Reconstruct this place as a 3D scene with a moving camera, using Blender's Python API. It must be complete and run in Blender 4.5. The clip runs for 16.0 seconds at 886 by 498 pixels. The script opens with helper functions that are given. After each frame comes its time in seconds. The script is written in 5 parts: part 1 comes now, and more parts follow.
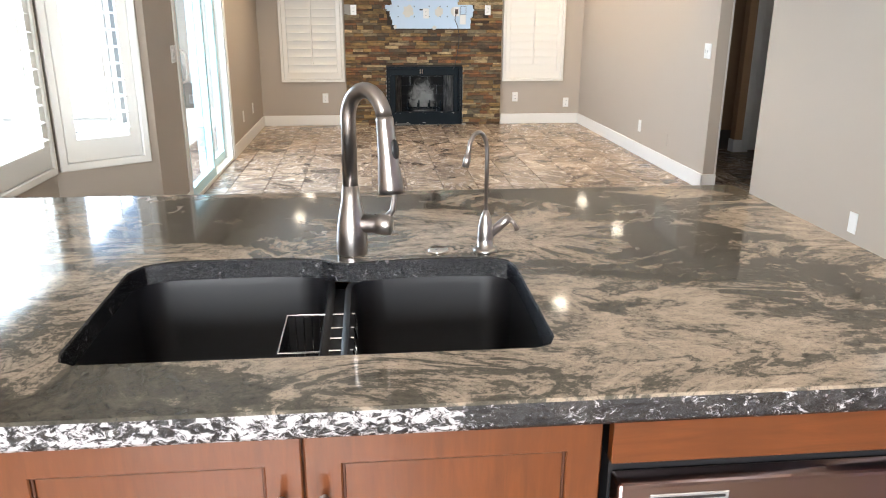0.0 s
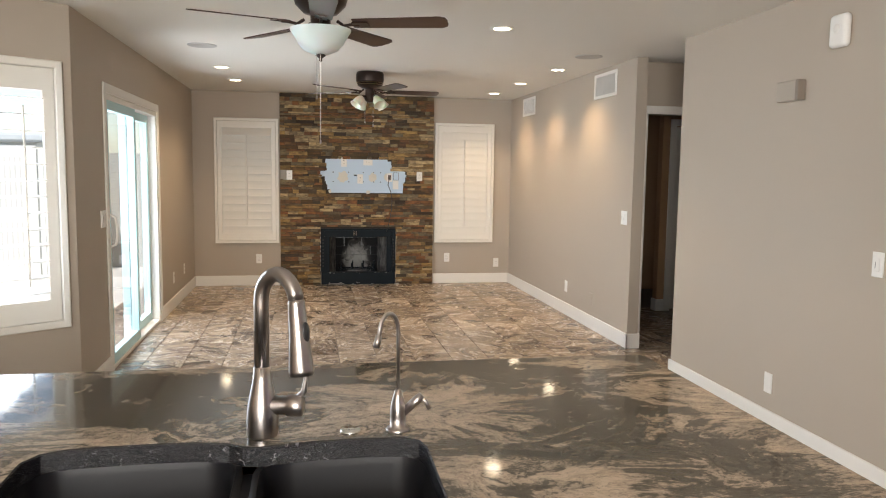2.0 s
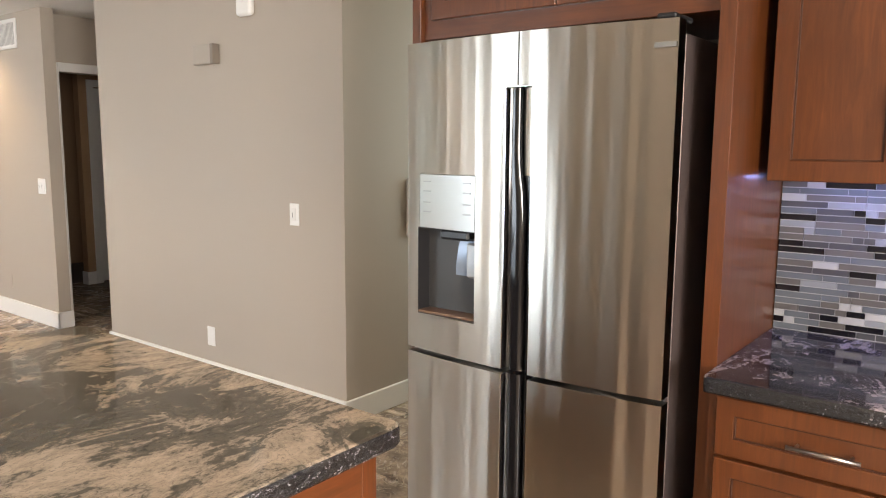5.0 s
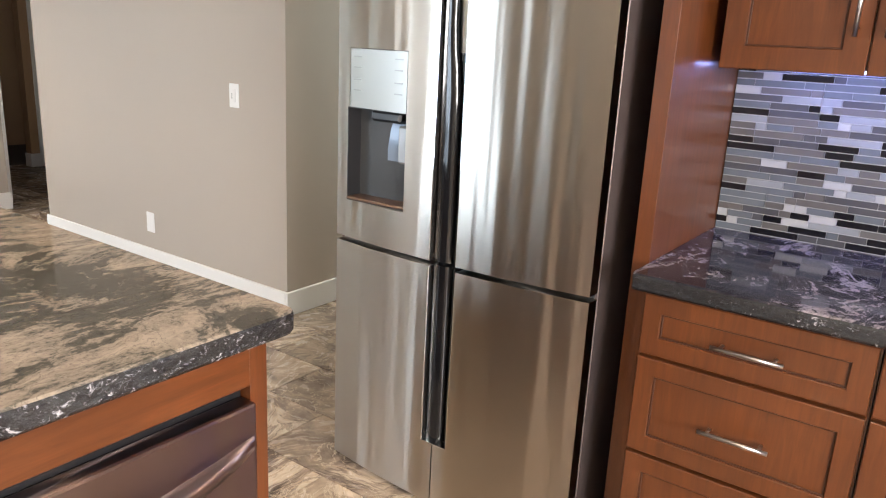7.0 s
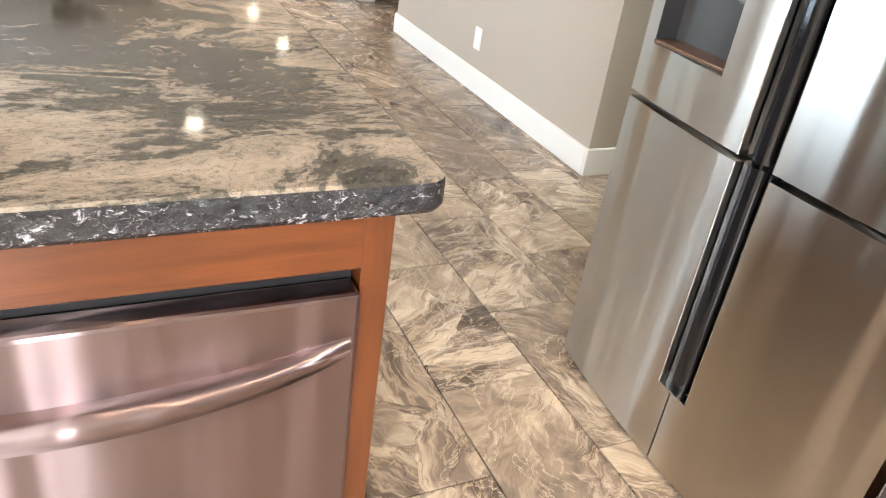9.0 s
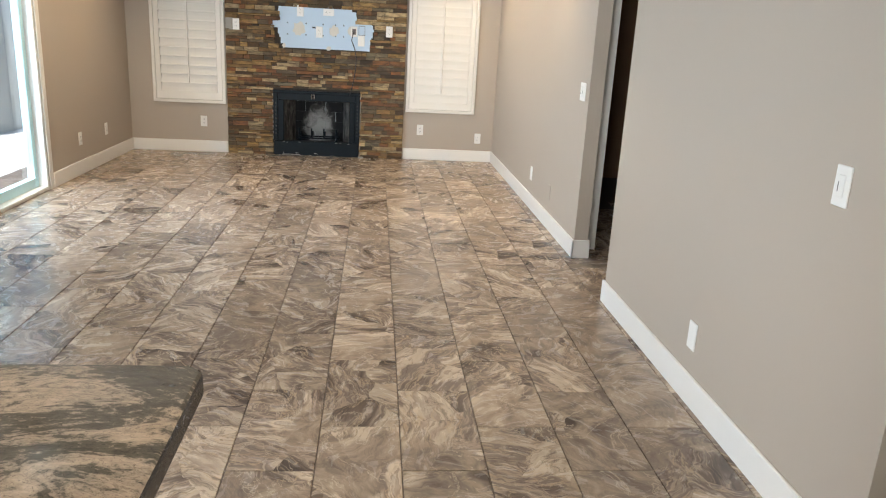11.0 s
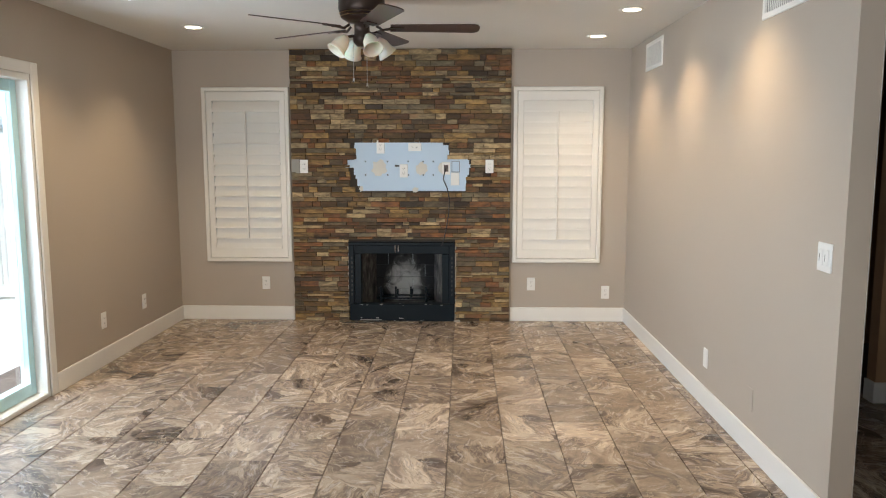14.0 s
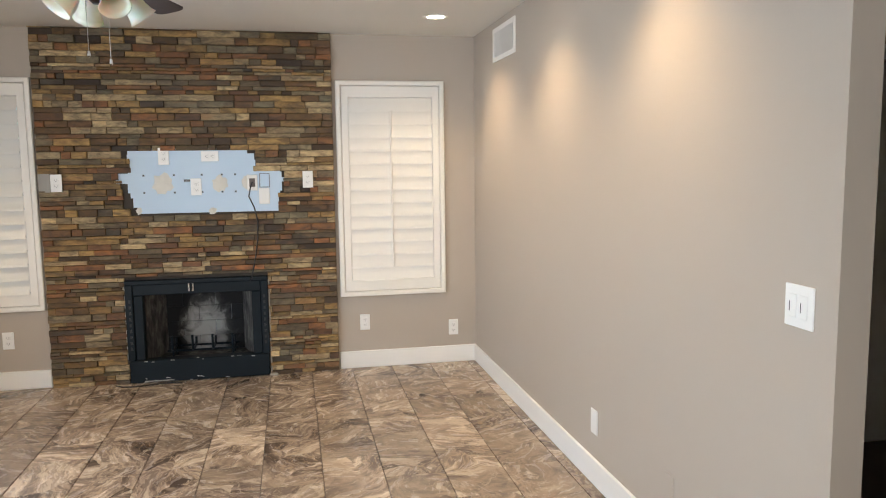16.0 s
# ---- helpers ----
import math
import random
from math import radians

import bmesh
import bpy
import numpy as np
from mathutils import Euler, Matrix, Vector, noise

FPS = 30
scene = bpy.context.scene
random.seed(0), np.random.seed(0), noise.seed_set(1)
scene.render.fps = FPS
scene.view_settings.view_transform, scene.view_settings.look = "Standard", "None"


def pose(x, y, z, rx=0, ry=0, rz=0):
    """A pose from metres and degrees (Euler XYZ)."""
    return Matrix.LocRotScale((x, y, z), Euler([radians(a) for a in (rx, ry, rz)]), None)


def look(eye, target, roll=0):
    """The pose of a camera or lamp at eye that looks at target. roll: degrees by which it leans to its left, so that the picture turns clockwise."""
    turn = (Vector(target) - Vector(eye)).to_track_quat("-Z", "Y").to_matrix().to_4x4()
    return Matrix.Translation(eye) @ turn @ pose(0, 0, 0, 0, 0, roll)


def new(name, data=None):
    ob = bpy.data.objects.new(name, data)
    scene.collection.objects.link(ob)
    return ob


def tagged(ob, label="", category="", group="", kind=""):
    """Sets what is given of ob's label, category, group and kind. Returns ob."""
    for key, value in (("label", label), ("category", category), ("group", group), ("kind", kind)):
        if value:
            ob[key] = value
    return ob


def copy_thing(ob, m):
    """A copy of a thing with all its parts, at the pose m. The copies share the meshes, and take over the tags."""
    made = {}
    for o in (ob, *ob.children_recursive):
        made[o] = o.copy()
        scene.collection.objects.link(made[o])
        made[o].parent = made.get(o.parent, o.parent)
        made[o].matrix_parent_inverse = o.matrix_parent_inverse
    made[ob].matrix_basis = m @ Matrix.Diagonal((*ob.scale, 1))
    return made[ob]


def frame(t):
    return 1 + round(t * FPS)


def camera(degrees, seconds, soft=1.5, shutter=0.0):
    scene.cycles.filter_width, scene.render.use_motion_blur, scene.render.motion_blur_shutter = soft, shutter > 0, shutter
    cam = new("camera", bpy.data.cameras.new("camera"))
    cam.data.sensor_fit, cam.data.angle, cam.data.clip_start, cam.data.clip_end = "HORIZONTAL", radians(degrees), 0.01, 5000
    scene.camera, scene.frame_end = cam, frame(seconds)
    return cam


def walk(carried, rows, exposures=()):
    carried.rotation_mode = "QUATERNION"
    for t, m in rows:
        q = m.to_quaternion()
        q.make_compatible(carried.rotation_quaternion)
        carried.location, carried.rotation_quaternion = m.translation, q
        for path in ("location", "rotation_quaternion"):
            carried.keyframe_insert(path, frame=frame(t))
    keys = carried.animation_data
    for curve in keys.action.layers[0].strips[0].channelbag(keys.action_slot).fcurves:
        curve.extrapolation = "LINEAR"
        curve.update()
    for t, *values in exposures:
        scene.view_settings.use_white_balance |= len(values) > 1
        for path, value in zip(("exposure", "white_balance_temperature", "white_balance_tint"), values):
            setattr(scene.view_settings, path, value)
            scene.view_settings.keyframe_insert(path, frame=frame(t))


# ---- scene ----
cam = camera(61.3, 16.0, soft=1.1)
PATH = [
    (0, (0.226, 0.332, 1.420), (0.410, 2.227, 0.810), 0.2),
    (0.5, (0.272, 0.301, 1.450), (0.447, 2.237, 0.979), 0.2),
    (1, (0.288, 0.282, 1.460), (0.479, 2.242, 1.105), 0.3),
    (1.5, (0.334, 0.264, 1.477), (0.563, 2.233, 1.212), 0.6),
    (2, (0.277, 0.298, 1.481), (0.633, 2.256, 1.275), 0.8),
    (2.5, (0.226, 0.368, 1.493), (0.787, 2.279, 1.315), 0.7),
    (3, (0.144, 0.366, 1.472), (0.981, 2.175, 1.303), 0.6),
    (3.5, (0.205, 0.384, 1.461), (1.304, 2.045, 1.277), 0.5),
    (4, (0.232, 0.352, 1.448), (1.555, 1.837, 1.239), 0.5),
    (4.5, (0.259, 0.328, 1.446), (1.739, 1.652, 1.209), 0.4),
    (4.7, (0.264, 0.321, 1.448), (1.790, 1.590, 1.200), 0.3),
    (6.8, (0.389, 0.304, 1.397), (2.010, 1.380, 0.934), 2.8),
    (7, (0.442, 0.294, 1.385), (2.016, 1.407, 0.851), 2.9),
    (7.5, (0.554, 0.309, 1.316), (1.964, 1.511, 0.562), 3.6),
    (8, (0.629, 0.351, 1.270), (1.818, 1.657, 0.332), 3.7),
    (8.1, (0.649, 0.367, 1.261), (1.768, 1.703, 0.278), 2.7),
    (8.2, (0.670, 0.383, 1.251), (1.760, 1.740, 0.266), 3.5),
    (10.3, (1.439, 0.981, 1.352), (1.764, 2.757, 0.492), 4.3),
    (10.4, (1.460, 1.036, 1.362), (1.762, 2.837, 0.546), 3.7),
    (10.5, (1.480, 1.091, 1.372), (1.767, 2.916, 0.606), 3.8),
    (11, (1.576, 1.366, 1.436), (1.767, 3.278, 0.881), 3.1),
    (11.5, (1.603, 1.689, 1.473), (1.719, 3.642, 1.058), 2.0),
    (12, (1.574, 2.015, 1.503), (1.689, 3.982, 1.161), 1.7),
    (12.5, (1.564, 2.312, 1.515), (1.631, 4.289, 1.221), 1.2),
    (13, (1.532, 2.627, 1.505), (1.547, 4.608, 1.234), 0.7),
    (13.5, (1.474, 2.967, 1.511), (1.442, 4.951, 1.257), 0.3),
    (14, (1.487, 3.287, 1.525), (1.431, 5.270, 1.272), 0.0),
    (14.5, (1.476, 3.600, 1.536), (1.417, 5.583, 1.281), -0.2),
    (15, (1.473, 3.923, 1.536), (1.433, 5.906, 1.282), -0.8),
    (15.5, (1.527, 4.238, 1.536), (1.613, 6.222, 1.295), -0.7),
    (16, (1.595, 4.545, 1.507), (1.987, 6.493, 1.282), -0.7),
]
walk(cam, [(t, look(eye, target, roll)) for t, eye, target, roll in PATH], [(0.0, 1.0, 5800, 8), (0.5, 0.75, 5950, 9), (1.0, 0.6, 6050, 10), (2.0, 0.5, 6400, 10), (3.0, 0.70, 6550, 10), (4.5, 0.78, 6550, 12), (7.0, 0.9, 6100, 11), (8.2, 1.3, 5950, 9), (10.5, 1.12, 5750, 6), (11.0, 0.78, 5800, 6), (11.5, 0.62, 5850, 6), (12.5, 0.54, 5850, 6), (14.5, 0.55, 5850, 7), (16.0, 0.65, 5850, 8)])

# ---- lights ----
def world_sky():
    w = bpy.data.worlds.new("world"); scene.world = w; w.use_nodes = True
    nt = w.node_tree; bg = nt.nodes["Background"]
    sky = nt.nodes.new("ShaderNodeTexSky"); sky.sky_type = "NISHITA"; sky.sun_disc = False
    sky.sun_elevation, sky.sun_rotation = SUN_EL, SUN_ROT
    nt.links.new(sky.outputs[0], bg.inputs[0]); bg.inputs[1].default_value = 0.15

TRAVEL = Vector((0.22, 0.66, -0.72)).normalized()          # the way the sunlight goes
SUN_EL = math.asin(-TRAVEL.z)
SUN_ROT = math.atan2(-TRAVEL.x, -TRAVEL.y)
world_sky()
sun = bpy.data.lights.new("sun", "SUN"); sun.energy, sun.angle, sun.color = 5.0, radians(0.5), (1.0, 0.94, 0.85)
new("sun", sun).matrix_world = look((0, 0, 6), Vector((0, 0, 6)) + TRAVEL)

def area(name, eye, target, w, h, energy, color):
    l = bpy.data.lights.new(name, "AREA"); l.shape, l.size, l.size_y, l.energy, l.color = "RECTANGLE", w, h, energy, color
    ob = new(name, l); ob.matrix_world = look(eye, target)
    return ob

def spot(name, x, y, energy, color, angle=120, blend=1.0):
    l = bpy.data.lights.new(name, "SPOT"); l.energy, l.color, l.spot_size, l.spot_blend, l.shadow_soft_size = energy, color, radians(angle), blend, 0.05
    new(name, l).matrix_world = look((x, y, 2.405), (x, y + 0.001, 0))

DAY, WARM = (0.86, 0.93, 1.0), (1.0, 0.70, 0.40)
K_SLIDER, K_BAY, K_BACK, K_CAN = 56, 60, 160, 38
area("slider_daylight", (-1.88, 6.35, 1.22), (1, 6.6, 1.2), 1.7, 1.7, K_SLIDER, DAY)
for by in (3.48, 4.36):
    area("bay_daylight", (-1.80, by, 1.30), (1, by, 1.15), 0.82, 1.5, K_BAY / 2, (0.80, 0.91, 1.0))
# added fill before the closed passage end, brightens the pantry wall
area("passage_fill", (4.55, 2.55, 1.3), (3.0, 2.7, 1.1), 0.8, 1.9, 13, (0.88, 0.98, 0.92))
# added fill in an unseen, guessed south opening, lifts the kitchen fronts
area("kitchen_back_fill", (-0.5, -2.24, 1.55), (-0.4, 2.0, 1.2), 1.75, 1.05, K_BACK, (1.0, 0.95, 0.88))
# the can at (1.51, 2.69) is unseen, added to brighten the aisle floor
CANS = [(1.565, 5.28), (1.51, 2.69), (-0.52, 7.80), (-0.49, 8.84), (2.58, 7.10), (2.555, 8.25), (2.53, 9.34), (0.30, -0.45), (1.45, 0.10)]
for cx, cy in CANS:
    spot("downlight_lamp", cx, cy, K_CAN, WARM)

# ---- materials ----
def mat(name, color=(0.8, 0.8, 0.8), rough=0.5, metal=0.0, **more):
    m = bpy.data.materials.new(name); m.use_nodes = True
    b = m.node_tree.nodes["Principled BSDF"]
    b.inputs["Base Color"].default_value = (*color, 1)
    b.inputs["Roughness"].default_value, b.inputs["Metallic"].default_value = rough, metal
    for k, v in more.items():
        b.inputs[k.replace("_", " ")].default_value = v
    return m

class Nodes:
    """Short way to write node trees."""
    def __init__(self, m):
        self.nt, self.b = m.node_tree, m.node_tree.nodes["Principled BSDF"]
    def n(self, kind, ins=None, **attrs):
        node = self.nt.nodes.new("ShaderNode" + kind)
        for k, v in attrs.items():
            setattr(node, k, v)
        for k, v in (ins or {}).items():
            if isinstance(v, bpy.types.NodeSocket):
                self.nt.links.new(v, node.inputs[k])
            else:
                node.inputs[k].default_value = v
        return node
    def ramp(self, fac, stops):
        node = self.n("ValToRGB", {"Fac": fac}); el = node.color_ramp.elements
        while len(el) < len(stops):
            el.new(0.5)
        for e, (p, c) in zip(el, stops):
            e.position, e.color = p, (*c, 1) if len(c) == 3 else c
        return node.outputs["Color"]
    def mix(self, fac, a, b, mode="MIX"):
        node = self.n("Mix", data_type="RGBA", blend_type=mode)
        for i, v in ((0, fac), (6, a), (7, b)):
            if isinstance(v, bpy.types.NodeSocket):
                self.nt.links.new(v, node.inputs[i])
            else:
                node.inputs[i].default_value = v if i == 0 else (*v, 1)
        return node.outputs[2]
    def math(self, op, a, b=0.0):
        node = self.n("Math", operation=op)
        for i, v in ((0, a), (1, b)):
            if isinstance(v, bpy.types.NodeSocket):
                self.nt.links.new(v, node.inputs[i])
            else:
                node.inputs[i].default_value = v
        return node.outputs[0]
    def coords(self, scale=(1, 1, 1), rot=(0, 0, 0), which="Object"):
        tc = self.n("TexCoord")
        return self.n("Mapping", {"Vector": tc.outputs[which], "Scale": scale, "Rotation": rot}).outputs[0]
    def noise(self, vec, scale, detail=4.0, rough=0.55, distortion=0.0):
        return self.n("TexNoise", {"Vector": vec, "Scale": scale, "Detail": detail, "Roughness": rough, "Distortion": distortion}).outputs["Fac"]
    def bump(self, height, strength, distance):
        self.nt.links.new(self.n("Bump", {"Height": height, "Strength": strength, "Distance": distance}).outputs[0], self.b.inputs["Normal"])
    def out(self, name, sock):
        self.nt.links.new(sock, self.b.inputs[name])

def paint(name, color, rough=0.6, relief=0.12):
    m = mat(name, color, rough); k = Nodes(m); v = k.coords()
    big = k.noise(v, 1.3, 3)
    k.out("Base Color", k.mix(k.math("MULTIPLY", big, 0.18), color, tuple(c * 0.86 for c in color)))
    k.bump(k.noise(v, 95, 5, 0.7), relief, 0.004)
    return m

def wood(name, a, b, along=2, rough=0.32):
    m = mat(name, a, rough); k = Nodes(m)
    sc = [11, 11, 11]; sc[along] = 1.1
    v = k.coords(tuple(sc))
    grain = k.noise(v, 5.0, 7, 0.65, 0.6)
    cloud = k.noise(k.coords(), 5.0, 3, 0.5)
    c = k.mix(k.ramp(grain, [(0.3, (0, 0, 0)), (0.7, (1, 1, 1))]), a, b)
    c = k.mix(k.ramp(cloud, [(0.35, (0, 0, 0)), (0.7, (0.75, 0.75, 0.75))]), c, tuple(x * 0.55 for x in a))
    k.out("Base Color", c); k.bump(grain, 0.05, 0.002)
    k.b.inputs["Coat Weight"].default_value = 0.35; k.b.inputs["Coat Roughness"].default_value = 0.12
    return m

def steel(name, color=(0.62, 0.60, 0.57), rough=0.24, along=0, amount=0.75):
    """Brushed metal: reflections are drawn out along one axis."""
    m = mat(name, color, rough, 1.0); k = Nodes(m)
    sc = [170, 170, 170]; sc[along] = 1.5
    g = k.noise(k.coords(tuple(sc)), 1.0, 3, 0.6)
    sm = [8, 8, 8]; sm[along] = 0.35
    w = k.noise(k.coords(tuple(sm)), 1.0, 1.6, 0.45, 0.0)
    k.out("Roughness", k.math("ADD", k.math("MULTIPLY", g, 0.008), rough - 0.004))
    k.b.inputs["Anisotropic"].default_value = amount
    k.b.inputs["Anisotropic Rotation"].default_value = 0.25 if along == 2 else 0.0
    k.nt.links.new(k.n("Tangent", direction_type="RADIAL", axis="Z").outputs[0], k.b.inputs["Tangent"])
    k.bump(w, 0.95, 0.018)
    return m

def granite(name, dark, mid, light, scale=1.0, bias=0.0, lean=0.0, chips=0.04):
    """Flowing stone: dark ground, cream clouds drawn out into streaks, fine black flecks."""
    m = mat(name, mid, 0.08); k = Nodes(m)
    v = k.coords((1, 1.5, 1.5), (0, 0, 0.3))
    warp = k.n("TexNoise", {"Vector": v, "Scale": 2.2 * scale, "Detail": 5.0, "Roughness": 0.6, "Distortion": 0.6})
    off = k.n("VectorMath", {0: warp.outputs["Color"], 1: (0.95, 0.95, 0.95)}, operation="MULTIPLY")
    vv = k.n("VectorMath", {0: v, 1: off.outputs[0]}, operation="ADD").outputs[0]
    stretch = k.n("Mapping", {"Vector": vv, "Scale": (1.0, 1.7, 1.7), "Rotation": (0, 0, -0.4)}).outputs[0]
    flow = k.noise(stretch, 2.3 * scale, 10, 0.62, 1.5)
    patch = k.noise(vv, 1.5 * scale, 5, 0.55)
    fleck = k.noise(v, 62, 6, 0.8)
    x = k.n("SeparateXYZ", {0: k.coords()}).outputs["X"]
    drift = k.math("MULTIPLY", k.math("MAXIMUM", k.math("MINIMUM", x, 0.9), -0.5), lean)
    f = k.math("ADD", k.math("ADD", k.math("MULTIPLY", flow, 0.62), k.math("MULTIPLY", patch, 0.62)), k.math("MULTIPLY", k.math("SUBTRACT", fleck, 0.5), 0.30))
    f = k.math("ADD", k.math("ADD", f, drift), bias - 0.12)
    c = k.ramp(f, [(0.34, tuple(0.5 * (p + 0.6 * q) for p, q in zip(dark, mid))), (0.43, tuple(0.75 * q for q in mid)), (0.49, mid), (0.508, tuple(0.35 * p + 0.65 * q for p, q in zip(light, mid))), (0.535, tuple(0.68 * p for p in light)), (0.64, light)])
    vein = k.noise(stretch, 6.5 * scale, 9, 0.6, 1.2)
    c = k.mix(k.ramp(vein, [(0.470, (0, 0, 0)), (0.49, (0.55, 0.55, 0.55)), (0.502, (0, 0, 0))]), c, dark)
    speck = k.noise(k.coords(), 230, 2, 0.6)
    c = k.mix(k.ramp(speck, [(0.28, (0.6, 0.6, 0.6)), (0.38, (0, 0, 0))]), c, (0.015, 0.015, 0.018))
    nz = k.n("SeparateXYZ", {0: k.n("NewGeometry").outputs["Normal"]}).outputs["Z"]
    edge = k.math("LESS_THAN", nz, 0.75)
    grain = k.noise(k.coords((1, 1, 1.4)), 58, 6, 0.75, 0.8)
    pale_end = k.math("MULTIPLY", k.math("MAXIMUM", k.math("MINIMUM", k.math("MULTIPLY", k.math("SUBTRACT", x, 0.30), 9.0), 1.0), 0.0), 0.16)
    chip = k.math("SUBTRACT", k.math("ADD", k.math("ADD", grain, chips), k.math("MULTIPLY", k.math("SUBTRACT", f, 0.5), 0.55)), pale_end)
    crystal = tuple(min(1, 0.95 * p) for p in (light[0], light[0] * 0.96, light[0] * 1.0))
    c = k.mix(k.math("MULTIPLY", edge, 0.97), c, k.mix(k.ramp(chip, [(0.475, (0, 0, 0)), (0.55, (1, 1, 1))]), (0.004, 0.004, 0.006), crystal))
    fs = k.noise(k.coords((1, 1, 1.6)), 120, 3, 0.7, 1.0)
    c = k.mix(k.math("MULTIPLY", edge, k.ramp(fs, [(0.61, (0, 0, 0)), (0.68, (0.45, 0.45, 0.45))])), c, tuple(0.7 * p for p in (light[0], light[0] * 0.93, light[0])))
    k.out("Base Color", c)
    k.out("Roughness", k.math("ADD", 0.07, k.math("MULTIPLY", edge, 0.14)))
    k.bump(k.math("MULTIPLY", grain, edge), 0.5, 0.01)
    return m

def tile_mat():
    m = mat("floor_tile", (0.35, 0.3, 0.26), 0.30); k = Nodes(m)
    info = k.n("ObjectInfo").outputs["Random"]
    tc = k.n("TexCoord").outputs["Object"]
    ang = k.math("MULTIPLY", k.math("FLOOR", k.math("MULTIPLY", info, 7.99)), 0.785)
    rot = k.n("VectorRotate", {"Vector": tc, "Angle": k.math("ADD", ang, 0.5)}, rotation_type="Z_AXIS").outputs[0]
    shift = k.n("CombineXYZ", {"X": k.math("MULTIPLY", info, 91.0), "Y": k.math("MULTIPLY", info, 37.0), "Z": info}).outputs[0]
    v = k.n("VectorMath", {0: rot, 1: shift}, operation="ADD").outputs[0]
    wn = k.n("TexNoise", {"Vector": v, "Scale": 2.2, "Detail": 4.0, "Roughness": 0.55}).outputs["Color"]
    v = k.n("VectorMath", {0: v, 1: k.n("VectorMath", {0: wn, 1: (0.26, 0.26, 0.0)}, operation="MULTIPLY").outputs[0]}, operation="ADD").outputs[0]
    shard = k.n("SeparateXYZ", {0: k.n("TexVoronoi", {"Vector": v, "Scale": 3.0}).outputs["Color"]})
    turn = k.n("VectorRotate", {"Vector": v, "Angle": k.math("MULTIPLY", shard.outputs["X"], 2.6)}, rotation_type="Z_AXIS").outputs[0]
    v2 = k.n("Mapping", {"Vector": turn, "Scale": (0.9, 3.6, 1.0)}).outputs[0]
    flow = k.noise(v2, 1.7, 8, 0.52, 0.4)
    fine = k.noise(v2, 7.0, 9, 0.68, 0.6)
    cloud = k.noise(v, 3.0, 5, 0.6)
    f = k.math("ADD", k.math("ADD", k.math("MULTIPLY", flow, 0.78), k.math("MULTIPLY", fine, 0.15)), k.math("MULTIPLY", cloud, 0.07))
    f = k.math("ADD", k.math("MULTIPLY", k.math("SUBTRACT", f, 0.5), 1.15), 0.5)
    f = k.math("ADD", f, k.math("MULTIPLY", k.math("SUBTRACT", shard.outputs["Y"], 0.5), 0.075))
    c = k.ramp(f, [(0.36, (0.085, 0.065, 0.052)), (0.425, (0.165, 0.127, 0.10)), (0.455, (0.30, 0.235, 0.185)), (0.475, (0.42, 0.335, 0.26)), (0.49, (0.20, 0.155, 0.125)), (0.52, (0.27, 0.21, 0.168)), (0.55, (0.50, 0.41, 0.315)), (0.585, (0.60, 0.50, 0.385)), (0.60, (0.33, 0.26, 0.205)), (0.66, (0.55, 0.46, 0.36))])
    ridge = k.math("ABSOLUTE", k.math("SUBTRACT", k.noise(v2, 2.4, 6, 0.55, 1.6), 0.5))
    c = k.mix(k.ramp(ridge, [(0.0, (0.75, 0.75, 0.75)), (0.016, (0, 0, 0))]), c, (0.52, 0.40, 0.27))
    ridge2 = k.math("ABSOLUTE", k.math("SUBTRACT", k.noise(v2, 3.1, 7, 0.6, 1.0), 0.46))
    c = k.mix(k.ramp(ridge2, [(0.0, (0.55, 0.55, 0.55)), (0.02, (0, 0, 0))]), c, (0.05, 0.036, 0.03))
    mott = k.ramp(k.noise(v, 6.0, 9, 0.68, 0.8), [(0.33, (0.13, 0.10, 0.08)), (0.46, (0.25, 0.195, 0.152)), (0.54, (0.36, 0.285, 0.215)), (0.66, (0.54, 0.44, 0.33))])
    calm = k.ramp(k.noise(v, 1.7, 4, 0.5, 0.6), [(0.50, (0, 0, 0)), (0.53, (0.8, 0.8, 0.8))])
    c = k.mix(calm, c, mott)
    crack = k.math("ABSOLUTE", k.math("SUBTRACT", k.noise(v, 2.6, 8, 0.62, 1.2), 0.52))
    c = k.mix(k.ramp(crack, [(0.0, (0.9, 0.9, 0.9)), (0.008, (0, 0, 0))]), c, (0.56, 0.47, 0.36))
    tone = k.math("ADD", 0.80, k.math("MULTIPLY", k.math("FRACT", k.math("MULTIPLY", info, 17.0)), 0.36))
    c = k.mix(1.0, c, k.n("CombineColor", {0: tone, 1: tone, 2: tone}).outputs[0], "MULTIPLY")
    k.out("Base Color", c)
    k.out("Roughness", k.math("ADD", 0.16, k.math("MULTIPLY", fine, 0.2)))
    k.bump(fine, 0.06, 0.003)
    return m

